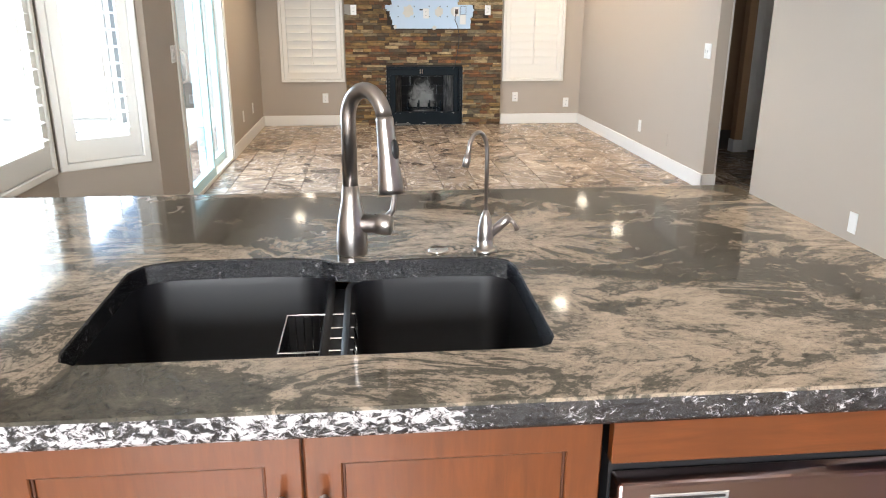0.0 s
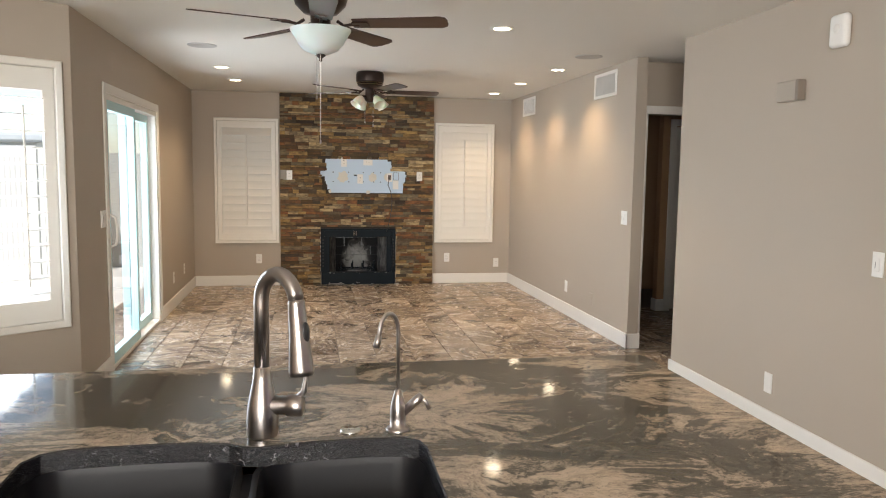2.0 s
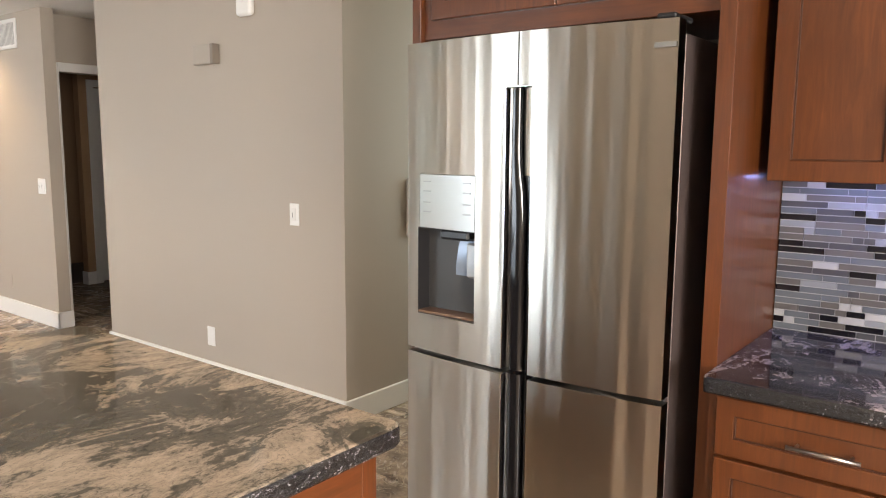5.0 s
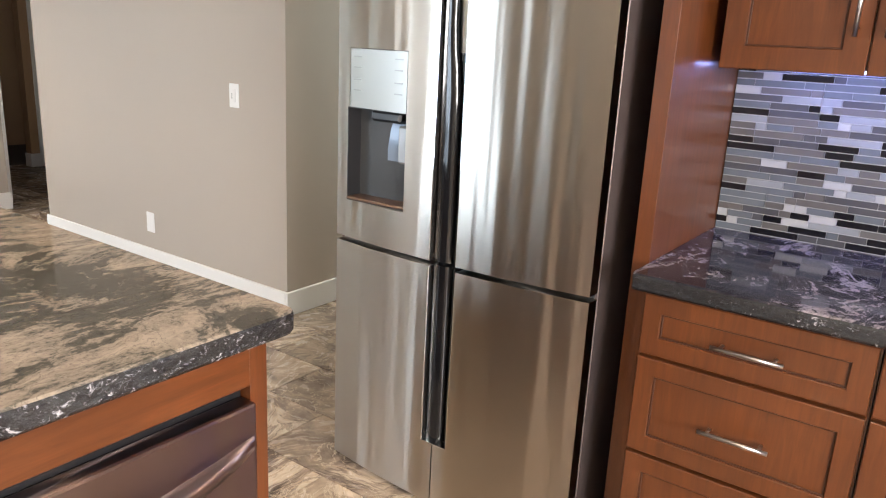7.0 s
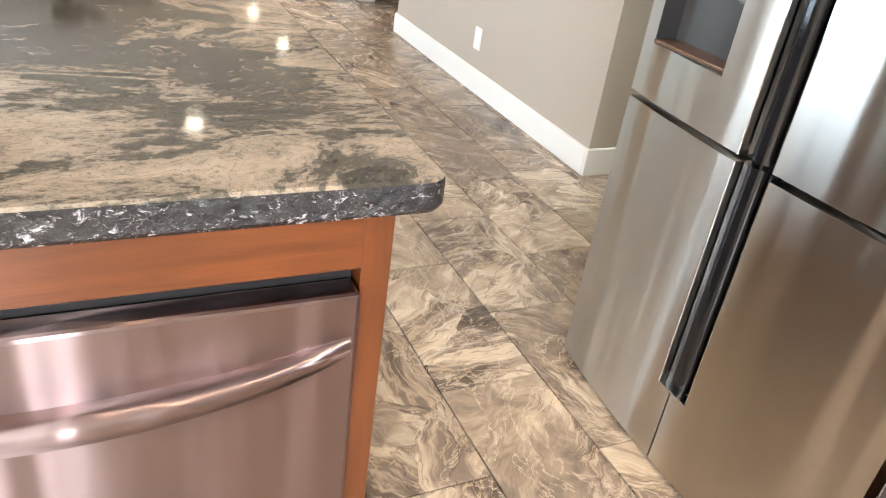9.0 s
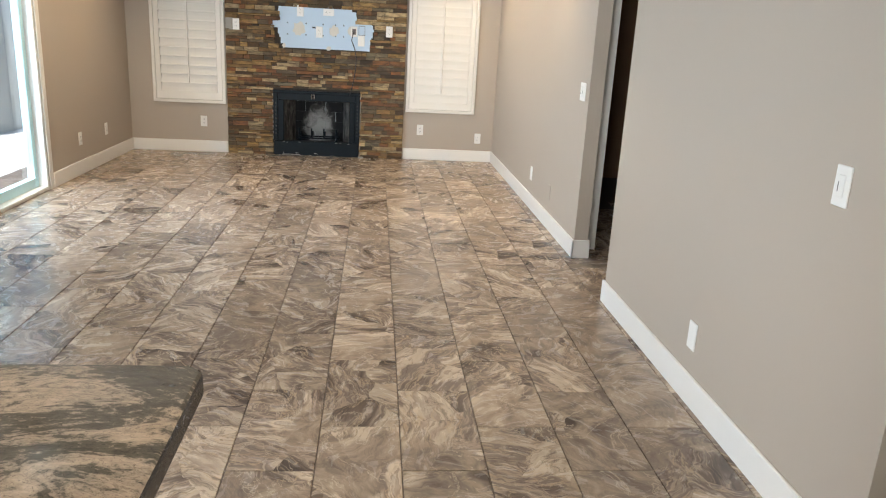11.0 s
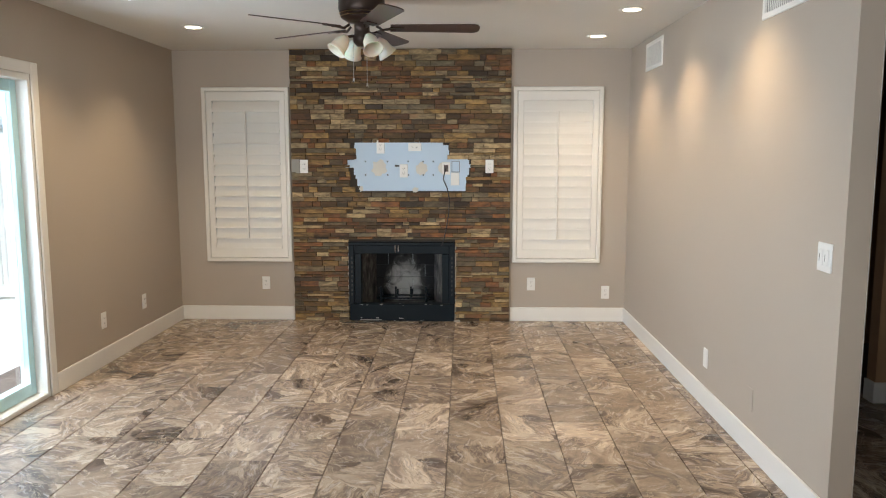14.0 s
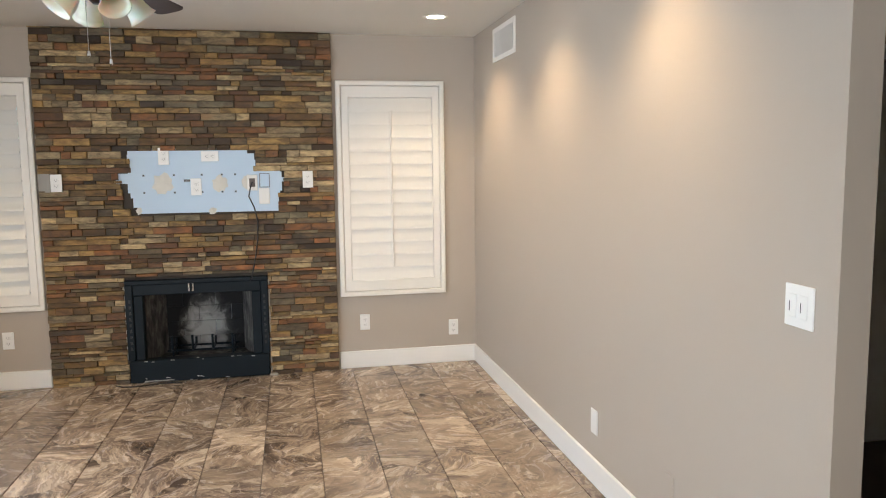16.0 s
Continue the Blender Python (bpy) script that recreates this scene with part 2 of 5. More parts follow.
def stone_mat():
    m = mat("ledger_stone", (0.25, 0.18, 0.1), 0.75); k = Nodes(m)
    r = k.n("NewGeometry").outputs["Random Per Island"]
    o = k.n("ObjectInfo").outputs["Random"]
    q = k.math("FRACT", k.math("ADD", r, o))
    c = k.ramp(q, [(0.0, (0.035, 0.022, 0.013)), (0.12, (0.16, 0.09, 0.03)), (0.24, (0.48, 0.30, 0.10)), (0.36, (0.12, 0.085, 0.038)), (0.50, (0.32, 0.13, 0.042)), (0.62, (0.055, 0.045, 0.032)), (0.76, (0.70, 0.52, 0.27)), (0.9, (0.22, 0.185, 0.11)), (1.0, (0.12, 0.085, 0.045))])
    v = k.n("VectorMath", {0: k.coords((1, 1, 3)), 1: k.n("CombineXYZ", {"X": k.math("MULTIPLY", q, 40.0)}).outputs[0]}, operation="ADD").outputs[0]
    g = k.noise(v, 9, 6, 0.7, 0.5)
    c = k.mix(k.ramp(g, [(0.38, (0.75, 0.75, 0.75)), (0.62, (0, 0, 0))]), c, (0.05, 0.035, 0.025))
    c = k.mix(k.ramp(k.noise(v, 4, 3), [(0.55, (0, 0, 0)), (0.7, (0.5, 0.5, 0.5))]), c, (0.33, 0.17, 0.07))
    k.out("Base Color", c); k.bump(g, 0.6, 0.008)
    return m

def emit(name, color, strength):
    m = mat(name, (0, 0, 0), 0.6); k = Nodes(m)
    k.b.inputs["Emission Color"].default_value = (*color, 1); k.b.inputs["Emission Strength"].default_value = strength
    return m

WALL = paint("taupe_wall_paint", (0.45, 0.392, 0.325))
CEIL = paint("ceiling_paint", (0.76, 0.74, 0.69), 0.8, 0.3)
TRIM = mat("white_trim_paint", (0.82, 0.80, 0.76), 0.35)
SHUT = mat("shutter_paint", (0.80, 0.77, 0.71), 0.4)
PLATE = mat("white_plastic", (0.83, 0.82, 0.79), 0.3)
WOOD = wood("cherry_wood", (0.145, 0.042, 0.0105), (0.068, 0.020, 0.005), 2)
WOODX = wood("cherry_wood_rail", (0.145, 0.042, 0.0105), (0.068, 0.020, 0.005), 0)
WOODY = wood("cherry_wood_rail_side", (0.145, 0.042, 0.0105), (0.068, 0.020, 0.005), 1)
GRAN = granite("island_granite", (0.016, 0.016, 0.015), (0.100, 0.090, 0.072), (0.42, 0.345, 0.27), 1.2, -0.020, 0.012)
GRAN_EDGE = granite("black_granite_edge", (0.006, 0.006, 0.008), (0.014, 0.014, 0.017), (0.16, 0.155, 0.16), 1.6, -0.12, 0.0, -0.08)
GRAN2 = granite("counter_granite", (0.012, 0.012, 0.016), (0.035, 0.033, 0.04), (0.30, 0.27, 0.28), 1.8, -0.055)
STEEL = steel("brushed_steel", (0.53, 0.495, 0.44), 0.30, 2, 0.95)
STEELX = steel("brushed_steel_pinkish", (0.30, 0.235, 0.24), 0.33, 2, 0.95)
NICKEL = steel("brushed_nickel", (0.38, 0.352, 0.34), 0.28, 2, 0.3)
CHROME = mat("chrome", (0.8, 0.8, 0.8), 0.12, 1.0)
SINK = mat("black_composite", (0.008, 0.008, 0.010), 0.45, 0.0, Specular_IOR_Level=0.3)
BLACK = mat("black_metal", (0.005, 0.010, 0.015), 0.5, 0.0, Specular_IOR_Level=0.2)
DARKP = mat("dark_plastic", (0.015, 0.015, 0.016), 0.3)
BRONZE = mat("bronze_metal", (0.045, 0.03, 0.024), 0.35, 0.6)
BLADE = wood("fan_blade_wood", (0.06, 0.025, 0.018), (0.04, 0.016, 0.012), 0, 0.35)
GROUT = paint("grout", (0.16, 0.13, 0.11), 0.9, 0.3)
TILE = tile_mat()
STONE = stone_mat()
# brown base colour carries the hall's dim warm light, not another wall paint
DIM_HALL = paint("dim_hall_tone", (0.40, 0.25, 0.14), 0.6)
GLASS = mat("window_glass", (0.98, 1.0, 1.0), 0.0, 0.0, Transmission_Weight=1.0, IOR=1.45)
LAMP = emit("lit_lamp", (1.0, 0.80, 0.55), 14)

GLAZE = mat("dark_glaze", (0.05, 0.016, 0.006), 0.5)
GLOSSB = mat("gloss_black", (0.008, 0.008, 0.009), 0.1)
DARKWOOD = wood("dark_toe_wood", (0.06, 0.025, 0.012), (0.03, 0.012, 0.006), 1)

# ---- mesh helpers ----
def box(bm, x0, x1, y0, y1, z0, z1, bevel=0.0, seg=1):
    ps = [(x, y, z) for x in (x0, x1) for y in (y0, y1) for z in (z0, z1)]
    v = [bm.verts.new(p) for p in ps]
    fs = [bm.faces.new([v[i] for i in f]) for f in ((0, 1, 3, 2), (4, 6, 7, 5), (0, 4, 5, 1), (2, 3, 7, 6), (0, 2, 6, 4), (1, 5, 7, 3))]
    if bevel:
        es = list({e for f in fs for e in f.edges})
        bmesh.ops.bevel(bm, geom=es, offset=bevel, segments=seg, affect="EDGES", profile=0.5)
    return v

def part(name, bm, material, parent=None, label="", smooth=False):
    me = bpy.data.meshes.new(name); bmesh.ops.recalc_face_normals(bm, faces=bm.faces); bm.to_mesh(me); bm.free()
    me.materials.append(material)
    if smooth:
        for p in me.polygons:
            p.use_smooth = True
    ob = new(name, me); ob.parent = parent
    return tagged(ob, label)

def ring(name, material, parent, x0, x1, z0, z1, w, y0, y1, bevel=0.002, label="", wz=None):
    """One mitred frame in the x-z plane, w wide, from y0 (its face) to y1."""
    bm = bmesh.new(); wz = w if wz is None else wz; b = bevel
    def rect(i, j, y):
        return [bm.verts.new(p) for p in ((x0 + i, y, z0 + j), (x1 - i, y, z0 + j), (x1 - i, y, z1 - j), (x0 + i, y, z1 - j))]
    loops = [rect(0, 0, y1), rect(0, 0, y0 + b), rect(b, b, y0), rect(w - b, wz - b, y0), rect(w, wz, y0 + b), rect(w, wz, y1)]
    for p, q in zip(loops, loops[1:] + loops[:1]):
        for i in range(4):
            bm.faces.new((p[i], p[(i + 1) % 4], q[(i + 1) % 4], q[i]))
    return part(name, bm, material, parent, label)

def boxes(name, material, parent, *bs, bevel=0.0, label="", seg=1):
    bm = bmesh.new()
    for b in bs:
        box(bm, *b, bevel=bevel, seg=seg)
    return part(name, bm, material, parent, label)

def thing(name, m=None, label="", category="", group="", kind=""):
    e = new(name); e.empty_display_size = 0.1
    if m is not None:
        e.matrix_world = m
    return tagged(e, label, category, group, kind)

def setting(ob, label=""):
    return tagged(ob, label, kind="structure")

def lathe(bm, profile, center=(0, 0), n=24, m=None):
    """Revolves (r, z) pairs round z."""
    rings = []
    for r, z in profile:
        rings.append([bm.verts.new((center[0] + r * math.cos(a), center[1] + r * math.sin(a), z)) for a in [2 * math.pi * i / n for i in range(n)]] if r > 1e-5 else [bm.verts.new((*center, z))])
    for a, b in zip(rings, rings[1:]):
        for i in range(n):
            j = (i + 1) % n
            if len(a) == 1 and len(b) > 1:
                bm.faces.new((a[0], b[i], b[j]))
            elif len(b) == 1 and len(a) > 1:
                bm.faces.new((a[i], b[0], a[j]))
            elif len(a) > 1:
                bm.faces.new((a[i], b[i], b[j], a[j]))
    if m is not None:
        bmesh.ops.transform(bm, matrix=m, verts=[v for ring in rings for v in ring])

def tube(bm, pts, radii, n=12, cap=True):
    """A round tube along a list of points; radii: one, or one a point."""
    pts = [Vector(p) for p in pts]
    if not isinstance(radii, (list, tuple)):
        radii = [radii] * len(pts)
    rings, up = [], None
    for i, p in enumerate(pts):
        t = (pts[min(i + 1, len(pts) - 1)] - pts[max(i - 1, 0)]).normalized()
        if up is None:
            up = t.orthogonal().normalized()
        up = (up - t * up.dot(t)).normalized(); s = t.cross(up)
        rings.append([bm.verts.new(p + radii[i] * (math.cos(a) * up + math.sin(a) * s)) for a in [2 * math.pi * k / n for k in range(n)]])
    for a, b in zip(rings, rings[1:]):
        for k in range(n):
            bm.faces.new((a[k], a[(k + 1) % n], b[(k + 1) % n], b[k]))
    if cap:
        bm.faces.new(rings[0][::-1]); bm.faces.new(rings[-1])

def wallx(name, x0, x1, y0, y1, openings, z1=2.44, material=None):
    """A wall that runs along y, with openings (y0, y1, z0, z1)."""
    bm = bmesh.new(); at = y0
    for a, b, lo, hi in sorted(openings):
        box(bm, x0, x1, at, a, 0, z1)
        if lo > 0: box(bm, x0, x1, a, b, 0, lo)
        if hi < z1: box(bm, x0, x1, a, b, hi, z1)
        at = b
    box(bm, x0, x1, at, y1, 0, z1)
    return setting(part(name, bm, material or WALL))

def wally(name, x0, x1, y0, y1, openings, z1=2.44, material=None):
    bm = bmesh.new(); at = x0
    for a, b, lo, hi in sorted(openings):
        box(bm, at, a, y0, y1, 0, z1)
        if lo > 0: box(bm, a, b, y0, y1, 0, lo)
        if hi < z1: box(bm, a, b, y0, y1, hi, z1)
        at = b
    box(bm, at, x1, y0, y1, 0, z1)
    return setting(part(name, bm, material or WALL))

# ---- plan ----
H = 2.44
XL, XR, YN = -1.125, 2.952, 10.045        # room faces
XW = 2.912                                # face of the near wall
BAYX, BAYY, CORY = -1.62, 4.85, 5.22
SL0, SL1, SLH = 5.98, 7.80, 2.00          # sliding door opening
HALL0, HALL1 = 5.32, 6.185

def shell():
    setting(boxes("floor", GROUT, None, (-1.75, 5.2, -2.3, 10.3, -0.12, -0.008)), "mortar bed under the stone-look floor tiles")
    setting(boxes("ceiling", CEIL, None, (-1.9, 5.2, -2.3, 10.2, H, H + 0.12)), "smooth off-white painted ceiling")
    wally("wall_north", XL - 0.12, 5.2, YN, YN + 0.14, [(-0.80, -0.15, 0.60, 2.06), (1.98, 2.66, 0.60, 2.06), (0.50, 1.34, 0.0, 0.66)])
    wallx("wall_west", XL - 0.14, XL, CORY, YN, [(SL0, SL1, 0, SLH)])
    wallx("wall_bay_west", BAYX - 0.14, BAYX, -2.2, BAYY, [(3.15, 4.72, 0.58, 2.02)])
    bay_wall()
    wallx("wall_east", XR, XR + 0.095, HALL1, YN, [])
    wallx("wall_kitchen_east", XW, XW + 0.12, 3.11, HALL0, [])
    wally("wall_pantry", XW, 4.6, 2.99, 3.11, [])
    wallx("wall_behind_cabinets", 2.75, 2.87, -2.2, 2.0, [])
    wally("wall_passage", 2.75, 4.6, 2.0, 2.12, [])
    wallx("wall_passage_end", 4.6, 4.72, 2.0, 3.11, [])
    # the south opening is guessed and unseen, made for the kitchen fill
    wally("wall_south", BAYX - 0.14, 2.87, -2.34, -2.2, [(-1.4, 0.4, 1.0, 2.1)])
    wally("wall_hall", 3.05, 4.8, 6.42, 6.54, [(3.17, 3.95, 0, 2.0)])
    wally("wall_hall_south", XW + 0.12, 4.8, HALL0 - 0.12, HALL0, [])
    wallx("wall_hall_end", 4.8, 4.92, 5.2, 9.4, [])
    # closet walls take the brown that stands in for dim hall light
    wallx("wall_closet_west", 3.05, 3.10, 6.54, 9.4, [], material=DIM_HALL)
    wally("wall_closet_inner", 4.02, 4.8, 7.82, 7.92, [(4.17, 4.8, 0, 2.0)], material=DIM_HALL)
    wally("wall_closet_north", 3.05, 5.2, 9.3, 9.4, [], material=DIM_HALL)
    d = setting(boxes("door_2", TRIM, None, (4.19, 4.78, 7.86, 7.90, 0.012, 1.99), bevel=0.003)); tagged(d, "white flush door, closed, in the dark hall")
    setting(boxes("door_casing", TRIM, None, (4.10, 4.17, 7.805, 7.82, 0, 2.07), (4.17, 4.8, 7.805, 7.82, 2.0, 2.07), bevel=0.003))
    setting(boxes("baseboard", TRIM, None, (4.005, 4.10, 7.805, 7.82, 0, 0.128), (4.005, 4.02, 7.82, 7.92, 0, 0.128)))
    setting(boxes("door_casing", TRIM, None, (3.10, 3.17, 6.402, 6.42, 0, 2.07), (3.95, 4.02, 6.402, 6.42, 0, 2.07), (3.17, 3.95, 6.402, 6.42, 2.0, 2.07), bevel=0.003))

def bay_wall():
    """The slanted wall of the bay, with its window."""
    a, b = Vector((BAYX, BAYY, 0)), Vector((XL, CORY, 0)); d = b - a
    e = math.atan2(d.y, d.x); L = d.length
    bm = bmesh.new()
    for q in ((0, 0.07, 0, H), (0.07, L - 0.11, 0, 0.60), (0.07, L - 0.11, 2.0, H), (L - 0.11, L, 0, H)):
        box(bm, q[0], q[1], 0.0, 0.12, q[2], q[3])
    ob = setting(part("wall_bay_slanted", bm, WALL)); ob.matrix_world = pose(a.x, a.y, 0, 0, 0, math.degrees(e))
    return e, L

def baseboard(name, x0, x1, y0, y1):
    setting(boxes(name, TRIM, None, (x0, x1, y0, y1, 0.0, 0.128), bevel=0.004), "white painted tall baseboard")

def all_baseboards():
    baseboard("baseboard", XL, -0.075, YN - 0.015, YN)
    baseboard("baseboard", 1.91, XR, YN - 0.015, YN)
    baseboard("baseboard", XR - 0.015, XR, HALL1 - 0.015, YN - 0.015)
    baseboard("baseboard", XR - 0.015, XR + 0.11, HALL1 - 0.015, HALL1)
    baseboard("baseboard", XL, XL + 0.015, SL1 + 0.07, YN - 0.015)
    baseboard("baseboard", XL, XL + 0.015, CORY, SL0 - 0.07)
    baseboard("baseboard", XW - 0.015, XW, 2.99, HALL0 + 0.015)
    baseboard("baseboard", XW, XW + 0.14, HALL0, HALL0 + 0.015)
    baseboard("baseboard", XW - 0.015, 4.6, 2.975, 2.99)

shell()
all_baseboards()

def slider():
    d = setting(thing("door_1", label="white framed sliding glass patio door, closed, in the taupe wall"))
    x0, x1 = XL - 0.138, XL + 0.012
    boxes("casing", TRIM, d, (XL, x1, SL0 - 0.07, SL0, 0, SLH + 0.07), (XL, x1, SL1, SL1 + 0.07, 0, SLH + 0.07), (XL, x1, SL0, SL1, SLH, SLH + 0.07), bevel=0.004)
    boxes("frame", TRIM, d, (x0, XL, SL0, SL0 + 0.03, 0, SLH), (x0, XL, SL1 - 0.03, SL1, 0, SLH), (x0, XL, SL0 + 0.03, SL1 - 0.03, SLH - 0.04, SLH), (x0, XL, SL0 + 0.03, SL1 - 0.03, 0, 0.03), bevel=0.003)
    mid = 6.92
    # teal puts the bluish skylight on the shaded stiles into their colour
    teal = mat("skylit_teal", (0.52, 0.75, 0.79), 0.35)
    for nm, a, b, xx in (("sliding_panel", SL0 + 0.03, mid + 0.03, XL - 0.068), ("fixed_panel", mid - 0.03, SL1 - 0.03, XL - 0.134)):
        p = boxes(nm, teal, d, (xx, xx + 0.062, a, a + 0.06, 0.03, SLH - 0.04), (xx, xx + 0.062, b - 0.06, b, 0.03, SLH - 0.04), (xx, xx + 0.062, a + 0.06, b - 0.06, 0.03, 0.11), (xx, xx + 0.062, a + 0.06, b - 0.06, SLH - 0.11, SLH - 0.04), bevel=0.003)
        g = boxes("pane", GLASS, p, (xx + 0.028, xx + 0.034, a + 0.06, b - 0.06, 0.11, SLH - 0.11)); g.visible_shadow = False
    bm = bmesh.new()
    y = SL0 + 0.065
    tube(bm, [(XL - 0.015, y, 0.90), (XL + 0.03, y, 0.92), (XL + 0.04, y, 0.98), (XL + 0.04, y, 1.06), (XL + 0.03, y, 1.12), (XL - 0.015, y, 1.14)], 0.009, 8)
    part("door_handle", bm, TRIM, d, "white pull handle", True)

slider()

def shutter(name, m, w, h, label, tilt, louvre=0.114, rod=0.5, frame_w=0.035, panel_rail=0.08, st=0.05, group=""):
    """A plantation shutter in the x-z plane, its face at y=0 towards -y; origin at the lower left corner."""
    s = thing(name, m, label, "window shutter", group)
    ring("shutter_frame", SHUT, s, 0, w, 0, h, frame_w, -0.035, -0.001, 0.006)
    a, b = frame_w + 0.003, w - frame_w - 0.003
    z0, z1 = frame_w + 0.003, h - frame_w - 0.003
    ring("panel_frame", SHUT, s, a, b, z0, z1, st, -0.024, 0.006, 0.003, "", panel_rail)
    lo, hi = z0 + panel_rail, z1 - panel_rail
    n = max(2, round((hi - lo) / (louvre * 0.86)))
    pitch = (hi - lo) / n
    bm = bmesh.new()
    vs = [bm.verts.new((x, louvre / 2 * math.cos(t), 0.0045 * math.sin(t))) for x in (a + st + 0.002, b - st - 0.002) for t in [2 * math.pi * i / 8 for i in range(8)]]
    for i in range(8):
        bm.faces.new((vs[i], vs[(i + 1) % 8], vs[8 + (i + 1) % 8], vs[8 + i]))
    bm.faces.new(vs[:8]); bm.faces.new(vs[8:])
    first = part("louvre", bm, SHUT, s)
    first.matrix_local = pose(0, -0.006, lo + pitch * 0.5, tilt)
    for i in range(1, n):
        o = new("louvre", first.data); o.parent = s; o.matrix_local = pose(0, -0.006, lo + pitch * (i + 0.5), tilt)
    xr = a + st + (b - a - 2 * st) * rod
    off = -0.006 - abs(math.cos(radians(tilt))) * louvre / 2
    boxes("tilt_rod", SHUT, s, (xr - 0.006, xr + 0.006, off - 0.012, off, lo + pitch, hi - pitch), bevel=0.003)
    return s

shutter("window_shutter", pose(-0.865, YN, 0.545), 0.785, 1.567, "closed white plantation shutter beside the stone chimney wall", 62, group="shutters of the north wall")
shutter("window_shutter", pose(1.925, YN, 0.545), 0.79, 1.567, "closed white plantation shutter, sunlit from behind, beside the stone chimney wall", 77, group="shutters of the north wall")


def bay_shutters():
    a, b = Vector((BAYX, BAYY, 0)), Vector((XL, CORY, 0)); d = b - a; e = math.degrees(math.atan2(d.y, d.x))
    shutter("window_shutter", Matrix.Translation((0, 0, 0.50)) @ pose(a.x, a.y, 0, 0, 0, e) @ pose(0.02, -0.0, 0), d.length - 0.08, 1.60, "open white plantation shutter on the slanted bay wall", 4, 0.114, 0.6, 0.045, 0.13, 0.065)
    shutter("window_shutter", pose(BAYX, 3.05, 0.50, 0, 0, 90), 1.75, 1.60, "open white plantation shutter on the bay window", 6, 0.114, 0.86, 0.045, 0.13, 0.065)

bay_shutters()

# ---- fireplace wall ----
SX0, SX1, SY = -0.065, 1.90, YN
def stone_wall():
    """Stacked ledger stones with real edges; the gap for the firebox and the bare patch stay open."""
    rnd = random.Random(4)
    t = setting(thing("chimney_wall", label="stacked rust, brown and grey ledger stone chimney wall"))
    boxes("wall_backing", mat("mortar", (0.05, 0.04, 0.03), 0.9), t, (SX0, 0.44, SY - 0.022, SY, 0, H), (1.405, SX1, SY - 0.022, SY, 0, H), (0.44, 1.405, SY - 0.022, SY, 0.731, H))
    rows, z = [], 0.0
    while z < H - 0.005:
        hh = rnd.choice([0.022, 0.030, 0.038, 0.044, 0.050]); hh = min(hh, H - z)
        rows.append((z, hh)); z += hh
    def solid(x0, x1, z0, z1):
        out = [(x0, x1)]
        holes = []
        if z0 < 0.728: holes.append((0.44, 1.405))
        zc = (z0 + z1) / 2
        if 1.20 < zc < 1.63:
            ends = random.Random(int(zc * 25)); l = 0.50 + ends.uniform(-0.04, 0.05); r = 1.36 + ends.uniform(-0.03, 0.03)
            if 1.33 < zc < 1.47: r = 1.53 + ends.uniform(-0.03, 0.02); l -= 0.05
            if zc < 1.33: r = 1.50
            holes.append((l, r))
        for h0, h1 in holes:
            nx = []
            for a, b in out:
                if b <= h0 or a >= h1: nx.append((a, b)); continue
                if a < h0 - 0.02: nx.append((a, h0))
                if b > h1 + 0.02: nx.append((h1, b))
            out = nx
        return out
    pieces = []
    for z, hh in rows:
        x = SX0
        while x < SX1 - 0.001:
            w = rnd.choice([0.06, 0.09, 0.12, 0.15, 0.2, 0.26]) * rnd.uniform(0.85, 1.15)
            x1 = min(x + w, SX1)
            if SX1 - x1 < 0.04: x1 = SX1
            for a, b in solid(x, x1, z, z + hh):
                pieces.append((a, b, z, z + hh, rnd.uniform(0.026, 0.060)))
            x = x1
    return t, pieces

STONES, STONE_PIECES = stone_wall()

def stones_as_parts():
    rnd = random.Random(9)
    joined = bmesh.new(); count = 0
    for a, b, z0, z1, dep in STONE_PIECES:
        single = count < 300 and z0 > 0.68 and z0 < 1.9
        bm = bmesh.new() if single else joined
        j = 0.0012
        fy = SY - dep
        ps = [(a + j, SY - 0.02, z0 + j), (b - j, SY - 0.02, z0 + j), (b - j, SY - 0.02, z1 - j), (a + j, SY - 0.02, z1 - j)]
        q = 0.003
        fr = [(a + j + q, fy + rnd.uniform(-.004, .004), z0 + j + q), (b - j - q, fy + rnd.uniform(-.004, .004), z0 + j + q), (b - j - q, fy + rnd.uniform(-.004, .004), z1 - j - q), (a + j + q, fy + rnd.uniform(-.004, .004), z1 - j - q)]
        mid = [(p[0], fy + 0.004, p[2]) for p in ps]
        vs = [bm.verts.new(p) for p in ps + mid + fr]
        for o in (0, 4):
            for i in range(4):
                k = (i + 1) % 4
                bm.faces.new((vs[o + i], vs[o + k], vs[o + 4 + k], vs[o + 4 + i]))
        bm.faces.new(vs[8:12])
        if single:
            count += 1
            me = bpy.data.meshes.new("stone"); bm.to_mesh(me); bm.free(); me.materials.append(STONE)
            new("stone", me).parent = STONES
    bmesh.ops.recalc_face_normals(joined, faces=joined.faces)
    me = bpy.data.meshes.new("ledger_stones"); joined.to_mesh(me); joined.free(); me.materials.append(STONE)
    o = tagged(new("ledger_stones", me), kind="stuff"); o.parent = STONES

